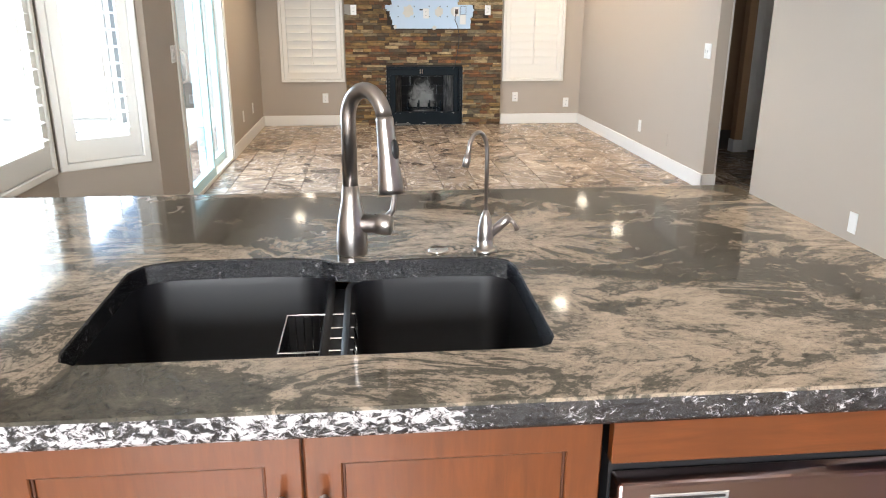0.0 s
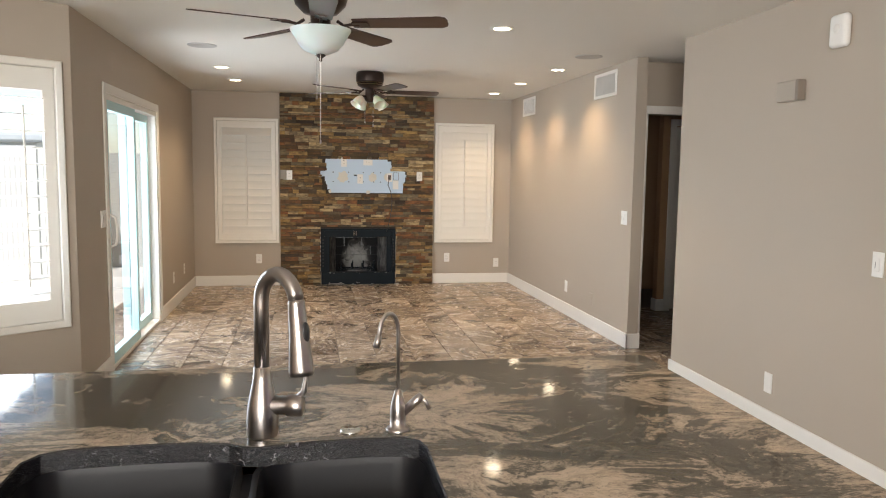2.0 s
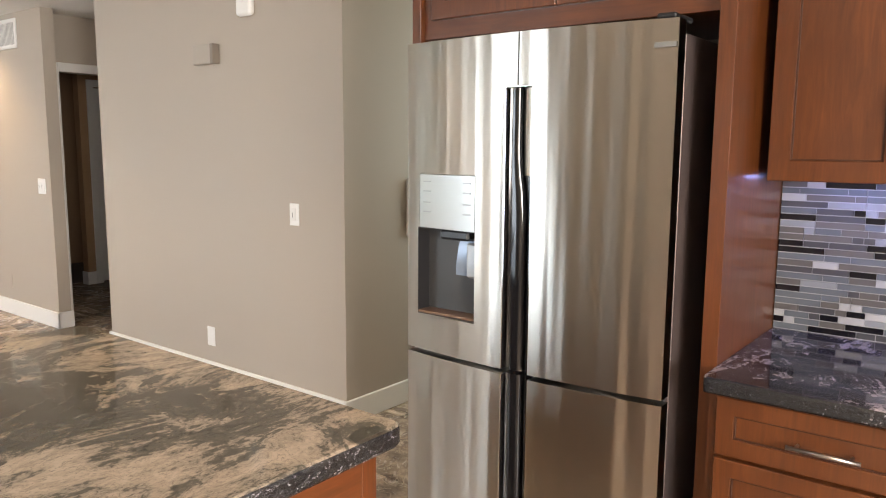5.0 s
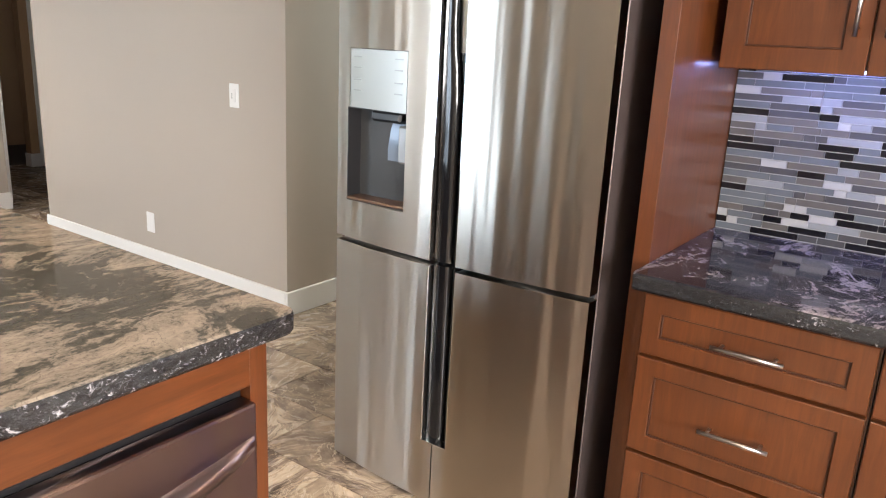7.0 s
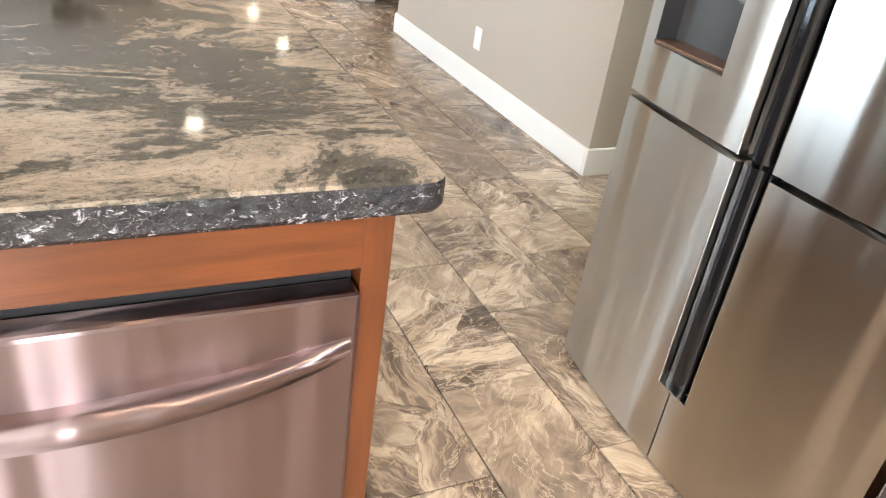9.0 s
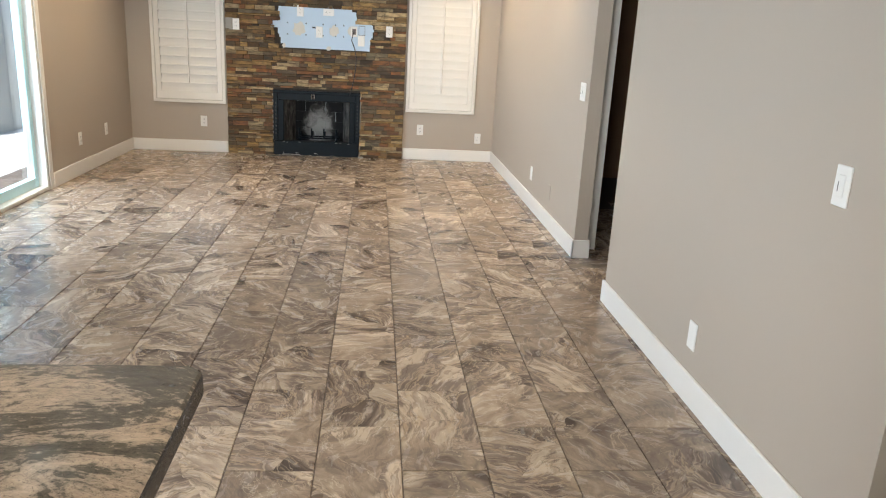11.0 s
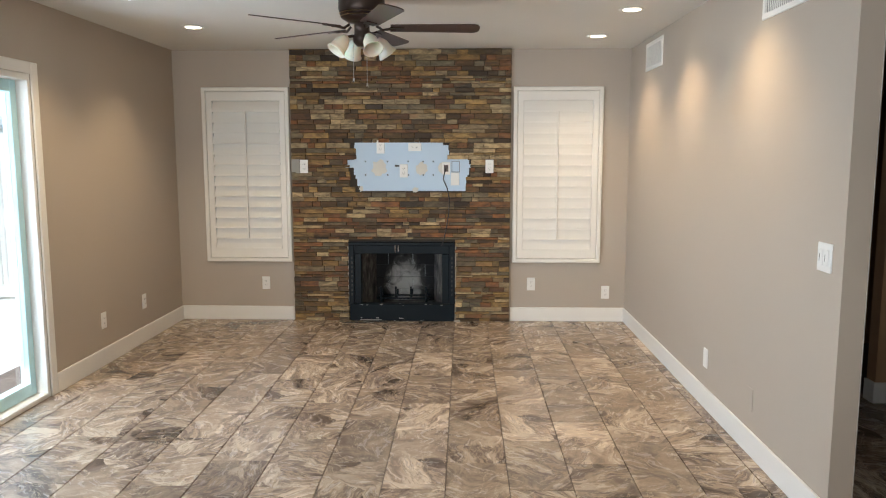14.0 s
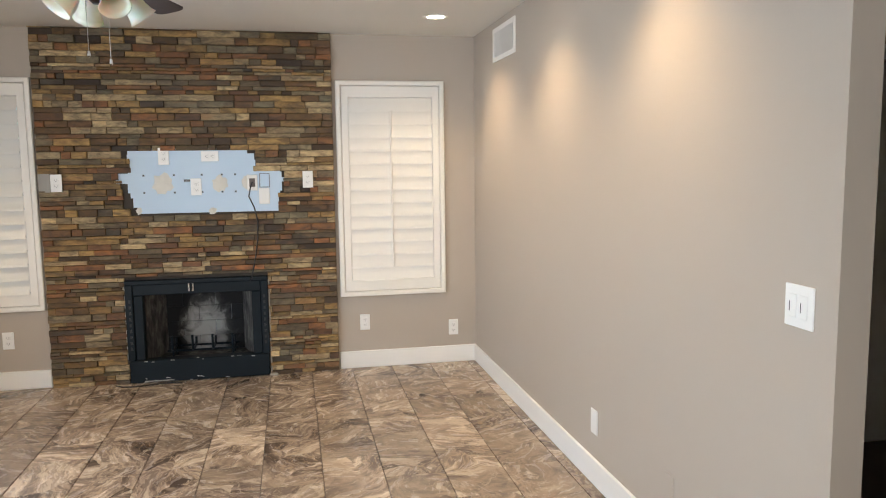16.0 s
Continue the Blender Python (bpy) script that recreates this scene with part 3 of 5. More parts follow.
def firebox():
    f = thing("fireplace", label="black steel fireplace insert with sooty firebricks and a log grate", category="fireplace")
    x0, x1, z1, y = 0.44, 1.405, 0.731, YN - 0.068
    boxes("surround", BLACK, f, (x0, x0 + 0.05, y, YN + 0.02, 0.165, z1 - 0.03), (x1 - 0.05, x1, y, YN + 0.02, 0.165, z1 - 0.03), (x0, x1, y, YN + 0.02, z1 - 0.03, z1), bevel=0.004)
    boxes("hood", BLACK, f, (x0 + 0.05, x1 - 0.05, y + 0.012, YN + 0.03, 0.625, z1 - 0.03), bevel=0.004)
    for q in (x0 + 0.05, x1 - 0.115):
        boxes("side_column", BLACK, f, (q, q + 0.065, y + 0.015, YN + 0.03, 0.165, 0.625), bevel=0.006)
    boxes("lower_panel", BLACK, f, (x0 + 0.008, x1 - 0.005, y - 0.004, YN + 0.02, 0.008, 0.165), bevel=0.005)
    boxes("damper_handle", CHROME, f, (x0 + 0.42, x0 + 0.432, y - 0.008, y + 0.012, 0.645, 0.70), (x0 + 0.447, x0 + 0.459, y - 0.008, y + 0.012, 0.645, 0.70), bevel=0.002)
    boxes("mortar_smear", paint("mortar_smear", (0.42, 0.40, 0.36), 0.9), f, (x1, x1 + 0.012, y + 0.02, YN - 0.02, 0.02, 0.70), bevel=0.003)
    boxes("mortar_smear", bpy.data.materials["mortar_smear"], f, (x0 + 0.1, x0 + 0.3, y - 0.006, y + 0.01, 0.012, 0.022), bevel=0.003)
    boxes("mortar_smear", bpy.data.materials["mortar_smear"], f, (x1 - 0.01, x1 + 0.05, y - 0.01, y + 0.02, 0.001, 0.016), bevel=0.003)
    for q in (x0 + 0.022, x1 - 0.034):
        for i in range(9):
            boxes("side_slot", DARKP, f, (q, q + 0.014, y - 0.001, y + 0.0005, 0.24 + 0.042 * i, 0.262 + 0.042 * i))
    rnd = random.Random(6)
    chip = mat("chipped_edge", (0.55, 0.54, 0.50), 0.8)
    for i in range(16):
        u = x0 + 0.02 + rnd.random() * 0.9; w = rnd.uniform(0.008, 0.035); zc = rnd.choice([0.012, 0.03, 0.155, 0.162]) + rnd.uniform(-0.004, 0.004)
        boxes("paint_chip", chip, f, (u, u + w, y - 0.0052, y - 0.0038, zc, zc + rnd.uniform(0.002, 0.006)))
    for i in range(9):
        zc = 0.18 + 0.06 * i; h = rnd.uniform(0.012, 0.04)
        boxes("mortar_smear", bpy.data.materials["mortar_smear"], f, (x0 - 0.006, x0 + 0.002, y + 0.012, y + 0.03, zc, zc + h))
    soot = mat("sooty_firebrick", (0.2, 0.19, 0.18), 0.9); k = Nodes(soot); v = k.coords()
    n = k.noise(v, 8, 6, 0.65, 0.8)
    sep = k.n("SeparateXYZ", {0: v})
    dist = k.math("ADD", k.math("MULTIPLY", k.math("POWER", k.math("SUBTRACT", sep.outputs["X"], 0.93), 2.0), 9.0), k.math("MULTIPLY", k.math("POWER", k.math("SUBTRACT", sep.outputs["Z"], 0.28), 2.0), 5.0))
    fac = k.math("SUBTRACT", k.math("MULTIPLY", n, 1.0), dist)
    k.out("Base Color", k.ramp(fac, [(0.02, (0.012, 0.012, 0.013)), (0.2, (0.05, 0.048, 0.045)), (0.32, (0.22, 0.21, 0.195)), (0.5, (0.36, 0.345, 0.32))]))
    pale = mat("ash_grey_brick", (0.2, 0.19, 0.18), 0.9); k = Nodes(pale); v = k.coords((1, 1, 0.5))
    k.out("Base Color", k.ramp(k.noise(v, 14, 5, 0.65, 0.4), [(0.35, (0.03, 0.03, 0.03)), (0.5, (0.09, 0.085, 0.08)), (0.68, (0.24, 0.225, 0.205))]))
    a, b = x0 + 0.115, x1 - 0.115
    bm = bmesh.new()
    for r in range(5):
        for c in range(-1, 4):
            u0 = a + 0.09 + 0.235 * (c + (0.5 if r % 2 else 0)); u1 = min(u0 + 0.23, b - 0.09); u0 = max(u0, a + 0.09)
            if u1 > u0 + 0.02:
                box(bm, u0, u1, YN + 0.36, YN + 0.40, 0.12 + 0.115 * r, 0.12 + 0.115 * r + 0.111)
    part("back_brick", bm, soot, f, "smoke-stained firebrick back")
    for xa, xb in ((a - 0.01, a + 0.09), (b + 0.01, b - 0.09)):
        bm = bmesh.new()
        s = 1 if xb > xa else -1
        v = [bm.verts.new(p) for p in ((xa, YN + 0.02, 0.12), (xb, YN + 0.37, 0.12), (xb, YN + 0.37, 0.72), (xa, YN + 0.02, 0.72), (xa - 0.03 * s, YN + 0.04, 0.12), (xb - 0.03 * s, YN + 0.39, 0.12), (xb - 0.03 * s, YN + 0.39, 0.72), (xa - 0.03 * s, YN + 0.04, 0.72))]
        for q in ((0, 1, 2, 3), (4, 5, 6, 7), (0, 1, 5, 4), (3, 2, 6, 7), (0, 3, 7, 4), (1, 2, 6, 5)):
            bm.faces.new([v[i] for i in q])
        part("side_brick", bm, pale, f, "ash-grey firebrick side")
    boxes("hearth_floor", pale, f, (a - 0.05, b + 0.05, YN + 0.02, YN + 0.40, 0.09, 0.12))
    boxes("firebox_top", BLACK, f, (a - 0.05, b + 0.05, YN + 0.02, YN + 0.42, 0.70, 0.73))
    g = bmesh.new()
    for zz, yy in ((0.185, YN + 0.10), (0.185, YN + 0.26)):
        tube(g, [(a + 0.12, yy, zz), (b - 0.12, yy, zz)], 0.008, 6)
    for i in range(4):
        x = a + 0.16 + i * 0.14
        tube(g, [(x, YN + 0.07, 0.30), (x, YN + 0.075, 0.20), (x, YN + 0.10, 0.185), (x, YN + 0.27, 0.185), (x, YN + 0.29, 0.24)], 0.009, 6)
    for x in (a + 0.16, a + 0.58):
        for yy in (YN + 0.1, YN + 0.26):
            tube(g, [(x, yy, 0.185), (x, yy, 0.12)], 0.008, 6)
    part("log_grate", g, BLACK, f, "black iron log grate")
    return f

firebox()

# ---- island ----
IX0, IX1, IY0, IY1, CT = -1.05, 1.323, 1.218, 2.476, 0.914
FY = 1.245                                  # face of the island's doors

def rounded(x0, x1, y0, y1, r, n=5):
    out = []
    for cx, cy, a0 in ((x1 - r, y0 + r, -90), (x1 - r, y1 - r, 0), (x0 + r, y1 - r, 90), (x0 + r, y0 + r, 180)):
        out += [(cx + r * math.cos(radians(a0 + 90 * i / n)), cy + r * math.sin(radians(a0 + 90 * i / n))) for i in range(n + 1)]
    return out

def sink_outline(grow=0.0):
    """The double bowl's opening, counter-clockwise, with the step between its bowls."""
    g = grow
    pts = [(-0.225, 1.388 - g), (0.12, 1.388 - g), (0.478, 1.388 - g), (0.502, 1.398 - g * .7), (0.512 + g, 1.425), (0.514 + g, 1.60), (0.516 + g, 1.775), (0.507 + g * .7, 1.815 + g * .7), (0.478, 1.835 + g), (0.40, 1.843 + g), (0.30, 1.841 + g), (0.22, 1.830 + g), (0.175, 1.822 + g), (0.145, 1.828 + g), (0.115, 1.850 + g), (0.05, 1.866 + g), (-0.03, 1.870 + g), (-0.12, 1.868 + g), (-0.20, 1.862 + g), (-0.245 - g * .7, 1.842 + g * .7), (-0.266 - g, 1.80), (-0.262 - g, 1.60), (-0.258 - g, 1.43), (-0.248 - g * .7, 1.400 - g * .7)]
    return pts

def edge_loops(bm, loops, flip=False):
    rings = [[bm.verts.new((x, y, z)) for x, y in pts] for pts, z in loops]
    for a, b in zip(rings, rings[1:]):
        n = len(a)
        for i in range(n):
            bm.faces.new((a[i], a[(i + 1) % n], b[(i + 1) % n], b[i]))
    return rings

def island_top():
    t = thing("island_worktop", label="polished dark granite island worktop with cream veins and a sink cut-out", category="worktop")
    bm = bmesh.new()
    def out(i): return rounded(IX0 + i, IX1 - i, IY0 + i, IY1 - i, max(0.035 - i, 0.01))
    rim = bmesh.new()
    edge_loops(rim, [(out(0.007), CT), (out(0.002), CT - 0.003), (out(0.0), CT - 0.009), (out(0.0), CT - 0.036), (out(0.004), CT - 0.042)])
    bmesh.ops.recalc_face_normals(rim, faces=rim.faces)
    part("chiselled_edge", rim, GRAN, t, "rough black and white granite edge")
    o = edge_loops(bm, [(out(0.007), CT)]) + edge_loops(bm, [(out(0.004), CT - 0.042)])
    for loop in o:
        for a, b in zip(loop, loop[1:] + loop[:1]):
            bm.edges.new((a, b))
    inn = edge_loops(bm, [(sink_outline(0.003), CT), (sink_outline(0.0), CT - 0.003), (sink_outline(0.0), CT - 0.042)])
    def ring_edges(r): return [bm.edges.get((r[i], r[(i + 1) % len(r)])) for i in range(len(r))]
    bmesh.ops.triangle_fill(bm, edges=ring_edges(o[0]) + ring_edges(inn[0]), use_beauty=True)
    bmesh.ops.triangle_fill(bm, edges=ring_edges(o[-1]) + ring_edges(inn[-1]), use_beauty=True)
    bmesh.ops.recalc_face_normals(bm, faces=bm.faces)
    ob = part("slab", bm, GRAN, t)
    ob.data.materials.append(GRAN_EDGE)
    for f in ob.data.polygons:
        c = f.center
        if abs(f.normal.z) < 0.8 and -0.30 < c.x < 0.53 and 1.38 < c.y < 1.89:
            f.material_index = 1

def shaker(name, parent, x0, x1, z0, z1, y, rail=0.052, label=""):
    """A shaker door in the x-z plane with its face at y towards -y."""
    d = ring(name, WOOD, parent, x0, x1, z0, z1, rail, y, y + 0.02, 0.002, label)
    boxes("door_panel", WOOD, d, (x0 + rail - 0.002, x1 - rail + 0.002, y + 0.009, y + 0.018, z0 + rail - 0.002, z1 - rail + 0.002))
    ring("glaze_line", GLAZE, d, x0 + rail, x1 - rail, z0 + rail, z1 - rail, 0.004, y + 0.005, y + 0.010, 0.001)
    return d

def bar(parent, p, q, out, r=0.006, inset=0.02):
    """A bar handle from p to q, standing off along out."""
    p, q, out = Vector(p), Vector(q), Vector(out); d = (q - p).normalized()
    bm = bmesh.new(); tube(bm, [p + out, q + out], r, 10)
    for e in (p + d * inset, q - d * inset):
        tube(bm, [e, e + out], r * 0.8, 8)
    return part("handle", bm, NICKEL, parent, "brushed nickel bar handle", True)

def sink_cabinet():
    t = thing("sink_cabinet", label="cherry wood sink base cabinet with two shaker doors", category="cabinet", group="island cabinets")
    boxes("cabinet_body", WOOD, t, (-0.30, 0.55, FY + 0.022, 1.27, 0.0, 0.87), (-0.30, -0.285, 1.27, 2.10, 0.0, 0.87), (0.535, 0.55, 1.27, 2.10, 0.0, 0.87), (-0.285, 0.535, 2.08, 2.10, 0.0, 0.87))
    for a, b, hx in ((-0.298, 0.118, 0.088), (0.122, 0.546, 0.148)):
        d = shaker("door", t, a, b, 0.12, 0.866, FY, 0.052)
        bar(d, (hx, FY, 0.64), (hx, FY, 0.782), (0, -0.03, 0))

def side_cabinet():
    t = thing("base_cabinet", label="cherry wood island base cabinet with two shaker doors", category="cabinet", group="island cabinets")
    boxes("cabinet_body", WOOD, t, (-1.0, -0.305, FY + 0.022, 2.10, 0.0, 0.87))
    for a, b, hx in ((-0.998, -0.652, -0.69), (-0.648, -0.304, -0.61)):
        d = shaker("door", t, a, b, 0.12, 0.866, FY, 0.052)
        bar(d, (hx, FY, 0.64), (hx, FY, 0.782), (0, -0.03, 0))

def end_panel():
    t = thing("island_end", label="cherry wood end post and rail enclosing the dishwasher", category="cabinet")
    boxes("end_panel", WOOD, t, (1.226, 1.264, FY, 2.10, 0.0, 0.871), bevel=0.001)
    boxes("top_rail", WOODX, t, (0.562, 1.226, FY, FY + 0.02, 0.790, 0.871), bevel=0.001)
    boxes("back_panel", WOOD, t, (0.552, 1.226, 2.08, 2.10, 0.0, 0.871))

def dishwasher():
    t = thing("dishwasher", label="stainless steel dishwasher with a bowed handle, built into the island", category="dishwasher")
    boxes("tub", DARKP, t, (0.566, 1.222, FY + 0.022, 1.85, 0.02, 0.785))
    x0, x1, y = 0.568, 1.222, FY - 0.022
    boxes("door", STEELX, t, (x0, x1, y, FY + 0.02, 0.12, 0.768), bevel=0.006, seg=2)
    boxes("toe_panel", DARKP, t, (x0, x1, FY + 0.03, FY + 0.05, 0.0, 0.115))
    bm = bmesh.new()
    n, prev = 24, None
    for i in range(n + 1):
        u = i / n; x = x0 + 0.012 + (x1 - x0 - 0.024) * u; k = 4 * u * (1 - u)
        yo = y - 0.004 - 0.034 * k ** 0.8; zc = 0.697 - 0.034 * k
        ring = [bm.verts.new(p) for p in ((x, y + 0.001, zc + 0.010), (x, yo, zc + 0.012), (x, yo - 0.004, zc + 0.002), (x, yo, zc - 0.016), (x, y + 0.001, zc - 0.020))]
        if prev:
            for a in range(4):
                bm.faces.new((prev[a], prev[a + 1], ring[a + 1], ring[a]))
        prev = ring
    part("handle", bm, STEELX, t, "bowed stainless steel handle", True)
    v = boxes("vent", mat("dull_grey_trim", (0.32, 0.32, 0.33), 0.4, 0.5), t, (0.615, 0.735, y - 0.002, y, 0.729, 0.751), bevel=0.0008)
    boxes("vent_slot", DARKP, v, (0.621, 0.729, y - 0.003, y - 0.0019, 0.7335, 0.738), (0.621, 0.729, y - 0.003, y - 0.0019, 0.742, 0.7465))

def sink():
    t = thing("sink", label="black composite undermount double bowl sink", category="sink")
    def bowl(name, x0, x1, y0, y1, depth):
        bm = bmesh.new()
        zt = CT - 0.043
        rings = edge_loops(bm, [(rounded(x0, x1, y0, y1, 0.07), zt), (rounded(x0 + .006, x1 - .006, y0 + .006, y1 - .006, 0.065), zt - 0.02), (rounded(x0 + .012, x1 - .012, y0 + .012, y1 - .012, 0.06), zt - depth + 0.03), (rounded(x0 + .03, x1 - .03, y0 + .03, y1 - .03, 0.05), zt - depth)])
        bm.faces.new(rings[-1])
        edge_loops(bm, [(rounded(x0, x1, y0, y1, 0.07), zt), (rounded(x0 - .012, x1 + .012, y0 - .012, y1 + .012, 0.075), zt), (rounded(x0 - .012, x1 + .012, y0 - .012, y1 + .012, 0.075), zt - depth - .01)])
        b = part(name, bm, SINK, t, "", True)
        dm = bmesh.new(); cx, cy = (x0 + x1) / 2, (y0 + y1) / 2 + 0.03
        lathe(dm, [(0.0, zt - depth + 0.001), (0.035, zt - depth + 0.001), (0.045, zt - depth + 0.004), (0.056, zt - depth + 0.003), (0.058, zt - depth)], (cx, cy))
        part("drain", dm, CHROME, t, "chrome drain")
        return b
    bowl("bowl", -0.272, 0.132, 1.378, 1.880, 0.21)
    bowl("bowl", 0.178, 0.522, 1.378, 1.852, 0.20)
    boxes("divider", SINK, t, (0.128, 0.182, 1.40, 1.845, 0.66, 0.853), bevel=0.014, seg=3)

def sink_rack():
    t = thing("wire_caddy", label="small chrome wire caddy hooked over the sink divider", category="sink caddy")
    w = 0.0022
    x0, x1, y0, y1, z, zb = 0.058, 0.135, 1.51, 1.675, 0.861, 0.765
    for zz in (z, zb):
        bm = bmesh.new()
        tube(bm, [(x0, y0, zz), (x1, y0, zz), (x1, y1, zz), (x0, y1, zz), (x0, y0, zz)], w, 6)
        part("rim", bm, CHROME, t)
    for i in range(9):
        yy = y0 + (y1 - y0) * i / 8
        bm = bmesh.new(); tube(bm, [(x0, yy, z), (x0, yy, zb), (x1 - 0.004, yy, zb), (x1 - 0.004, yy, z)], 0.0013, 5); part("wire", bm, CHROME, t)
    for i in range(1, 5):
        xx = x0 + (x1 - x0) * i / 5
        for yy in (y0, y1):
            bm = bmesh.new(); tube(bm, [(xx, yy, z), (xx, yy, zb)], 0.0013, 5); part("wire", bm, CHROME, t)
    bm = bmesh.new()
    for a, b in ((y0 + 0.004, y0 + 0.055), (y0 + 0.10, y1)):
        if len(bm.verts): part("hook", bm, CHROME, t); bm = bmesh.new()
        tube(bm, [(x1, a, z), (0.186, a, z), (0.190, a, 0.84), (0.190, b, 0.84), (0.186, b, z), (x1, b, z)], w, 6)
    part("hook", bm, CHROME, t)

def faucet():
    t = thing("kitchen_faucet", label="brushed nickel pull-down kitchen faucet with a side lever, at the sink", category="faucet")
    cx, cy = 0.180, 1.895
    k = 1.04
    bm = bmesh.new()
    lathe(bm, [(0.0, CT), (0.032, CT), (0.0335, CT + 0.004), (0.034, CT + 0.03), (0.032, CT + 0.06), (0.0265, CT + 0.09), (0.0205, CT + 0.118), (0.0175, CT + 0.15), (0.0, CT + 0.151)], (cx, cy), 28)
    body = part("body", bm, NICKEL, t, "", True)
    pts = [(cx, cy, CT + 0.14), (cx, cy, CT + 0.29)]
    for i in range(1, 13):
        a = math.pi - i * math.pi * 0.93 / 12
        pts.append((cx + 0.037 + 0.037 * math.cos(a), cy - 0.036 * (1 + math.cos(a)) / 1.0, CT + 0.29 + 0.062 * math.sin(a)))
    bm = bmesh.new(); tube(bm, pts, 0.0160, 18); part("spout", bm, NICKEL, t, "", True)
    e = Vector(pts[-1]); q = Vector((cx + 0.084, cy - 0.092, CT + 0.152))
    bm = bmesh.new(); d = q - e
    tube(bm, [e + d * f for f in (0, 0.03, 0.06, 0.5, 0.93, 1.0)], [0.0162, 0.0182, 0.0178, 0.0205, 0.0262, 0.0245], 20)
    part("spray_head", bm, NICKEL, t, "brushed nickel spray head", True)
    bm = bmesh.new(); lathe(bm, [(0, -0.004), (0.0085, -0.003), (0.0095, 0.0), (0.0085, 0.003), (0, 0.004)], (0, 0), 16)
    bt = part("button", bm, DARKP, t, "black rubber button", True)
    n = Vector((0.75, -0.66, 0.1)).normalized()
    bt.matrix_world = Matrix.Translation(e + d * 0.42 + n * 0.0198) @ n.to_track_quat("Z", "Y").to_matrix().to_4x4() @ Matrix.Diagonal((1, 2.2, 1, 1))
    bm = bmesh.new()
    zz = CT + 0.067
    tube(bm, [(cx, cy, zz), (cx + 0.052, cy - 0.012, zz), (cx + 0.053, cy - 0.012, zz), (cx + 0.084, cy - 0.019, zz), (cx + 0.087, cy - 0.0195, zz)], [0.0205, 0.0205, 0.0235, 0.0235, 0.018], 18)
    part("valve", bm, NICKEL, t, "", True)
    bm = bmesh.new()
    tube(bm, [(cx + 0.074, cy - 0.016, zz + 0.014), (cx + 0.088, cy - 0.02, zz + 0.032), (cx + 0.092, cy - 0.022, zz + 0.062), (cx + 0.086, cy - 0.022, zz + 0.082), (cx + 0.070, cy - 0.022, zz + 0.098)], [0.0085, 0.0065, 0.005, 0.0045, 0.004], 10)
    part("lever", bm, NICKEL, t, "", True)

def water_tap():
    t = thing("filter_tap", label="slim brushed nickel drinking water tap on the island worktop", category="faucet")
    cx, cy = 0.470, 1.885
    bm = bmesh.new()
    lathe(bm, [(0, CT), (0.026, CT), (0.027, CT + 0.003), (0.024, CT + 0.007), (0.0165, CT + 0.009), (0.0175, CT + 0.03), (0.0165, CT + 0.055), (0.011, CT + 0.078), (0.006, CT + 0.092), (0.0, CT + 0.093)], (cx, cy), 24)
    part("body", bm, NICKEL, t, "", True)
    pts = [(cx, cy, CT + 0.085), (cx, cy, CT + 0.215)]
    for i in range(1, 11):
        a = i * math.pi * 0.78 / 10
        pts.append((cx - 0.024 + 0.024 * math.cos(a), cy - 0.025 * (1 - math.cos(a)), CT + 0.215 + 0.05 * math.sin(a)))
    pts.append((cx - 0.050, cy - 0.055, CT + 0.213))
    bm = bmesh.new(); tube(bm, pts, 0.0046, 10); part("spout", bm, NICKEL, t, "", True)
    e = Vector(pts[-1])
    bm = bmesh.new(); tube(bm, [e + Vector((0.002, 0.002, 0.012)), e, e + Vector((-0.004, -0.003, -0.014))], [0.0068, 0.0074, 0.0074], 12); part("tip", bm, NICKEL, t, "", True)
    bm = bmesh.new()
    tube(bm, [(cx + 0.008, cy, CT + 0.036), (cx + 0.042, cy - 0.004, CT + 0.068), (cx + 0.052, cy - 0.005, CT + 0.078)], [0.0095, 0.0105, 0.0085], 14)
    part("valve", bm, NICKEL, t, "", True)
    bm = bmesh.new(); tube(bm, [(cx + 0.045, cy - 0.005, CT + 0.072), (cx + 0.060, cy - 0.008, CT + 0.066), (cx + 0.068, cy - 0.012, CT + 0.048)], [0.005, 0.0045, 0.0055], 8)
    part("lever", bm, NICKEL, t, "", True)

def air_button():
    t = thing("disposal_button", label="round brushed steel disposal button on the worktop", category="button")
    bm = bmesh.new(); lathe(bm, [(0, CT), (0.023, CT), (0.0235, CT + 0.003), (0.020, CT + 0.006), (0.0, CT + 0.0065)], (0.367, 1.890), 28); part("cap", bm, CHROME, t, "", True)

island_top(); sink_cabinet(); side_cabinet(); end_panel(); dishwasher(); sink(); sink_rack(); faucet(); water_tap(); air_button()

# ---- refrigerator ----
FX = 2.085
def front(y):
    return FX + 0.035 * ((y - 1.435) / 0.455) ** 2

def curved(bm, y0, y1, z0, z1, back=None, n=6):
    """A slab whose front follows the refrigerator's gentle curve."""
    back = FX + 0.075 if back is None else back
    rows = []
    for i in range(n + 1):
        y = y0 + (y1 - y0) * i / n; x = front(y)
        rows.append([bm.verts.new(p) for p in ((x, y, z0), (x, y, z1), (back, y, z1), (back, y, z0))])
    for a, b in zip(rows, rows[1:]):
        for i in range(4):
            bm.faces.new((a[i], b[i], b[(i + 1) % 4], a[(i + 1) % 4]))
    bm.faces.new(rows[0]); bm.faces.new(rows[-1][::-1])

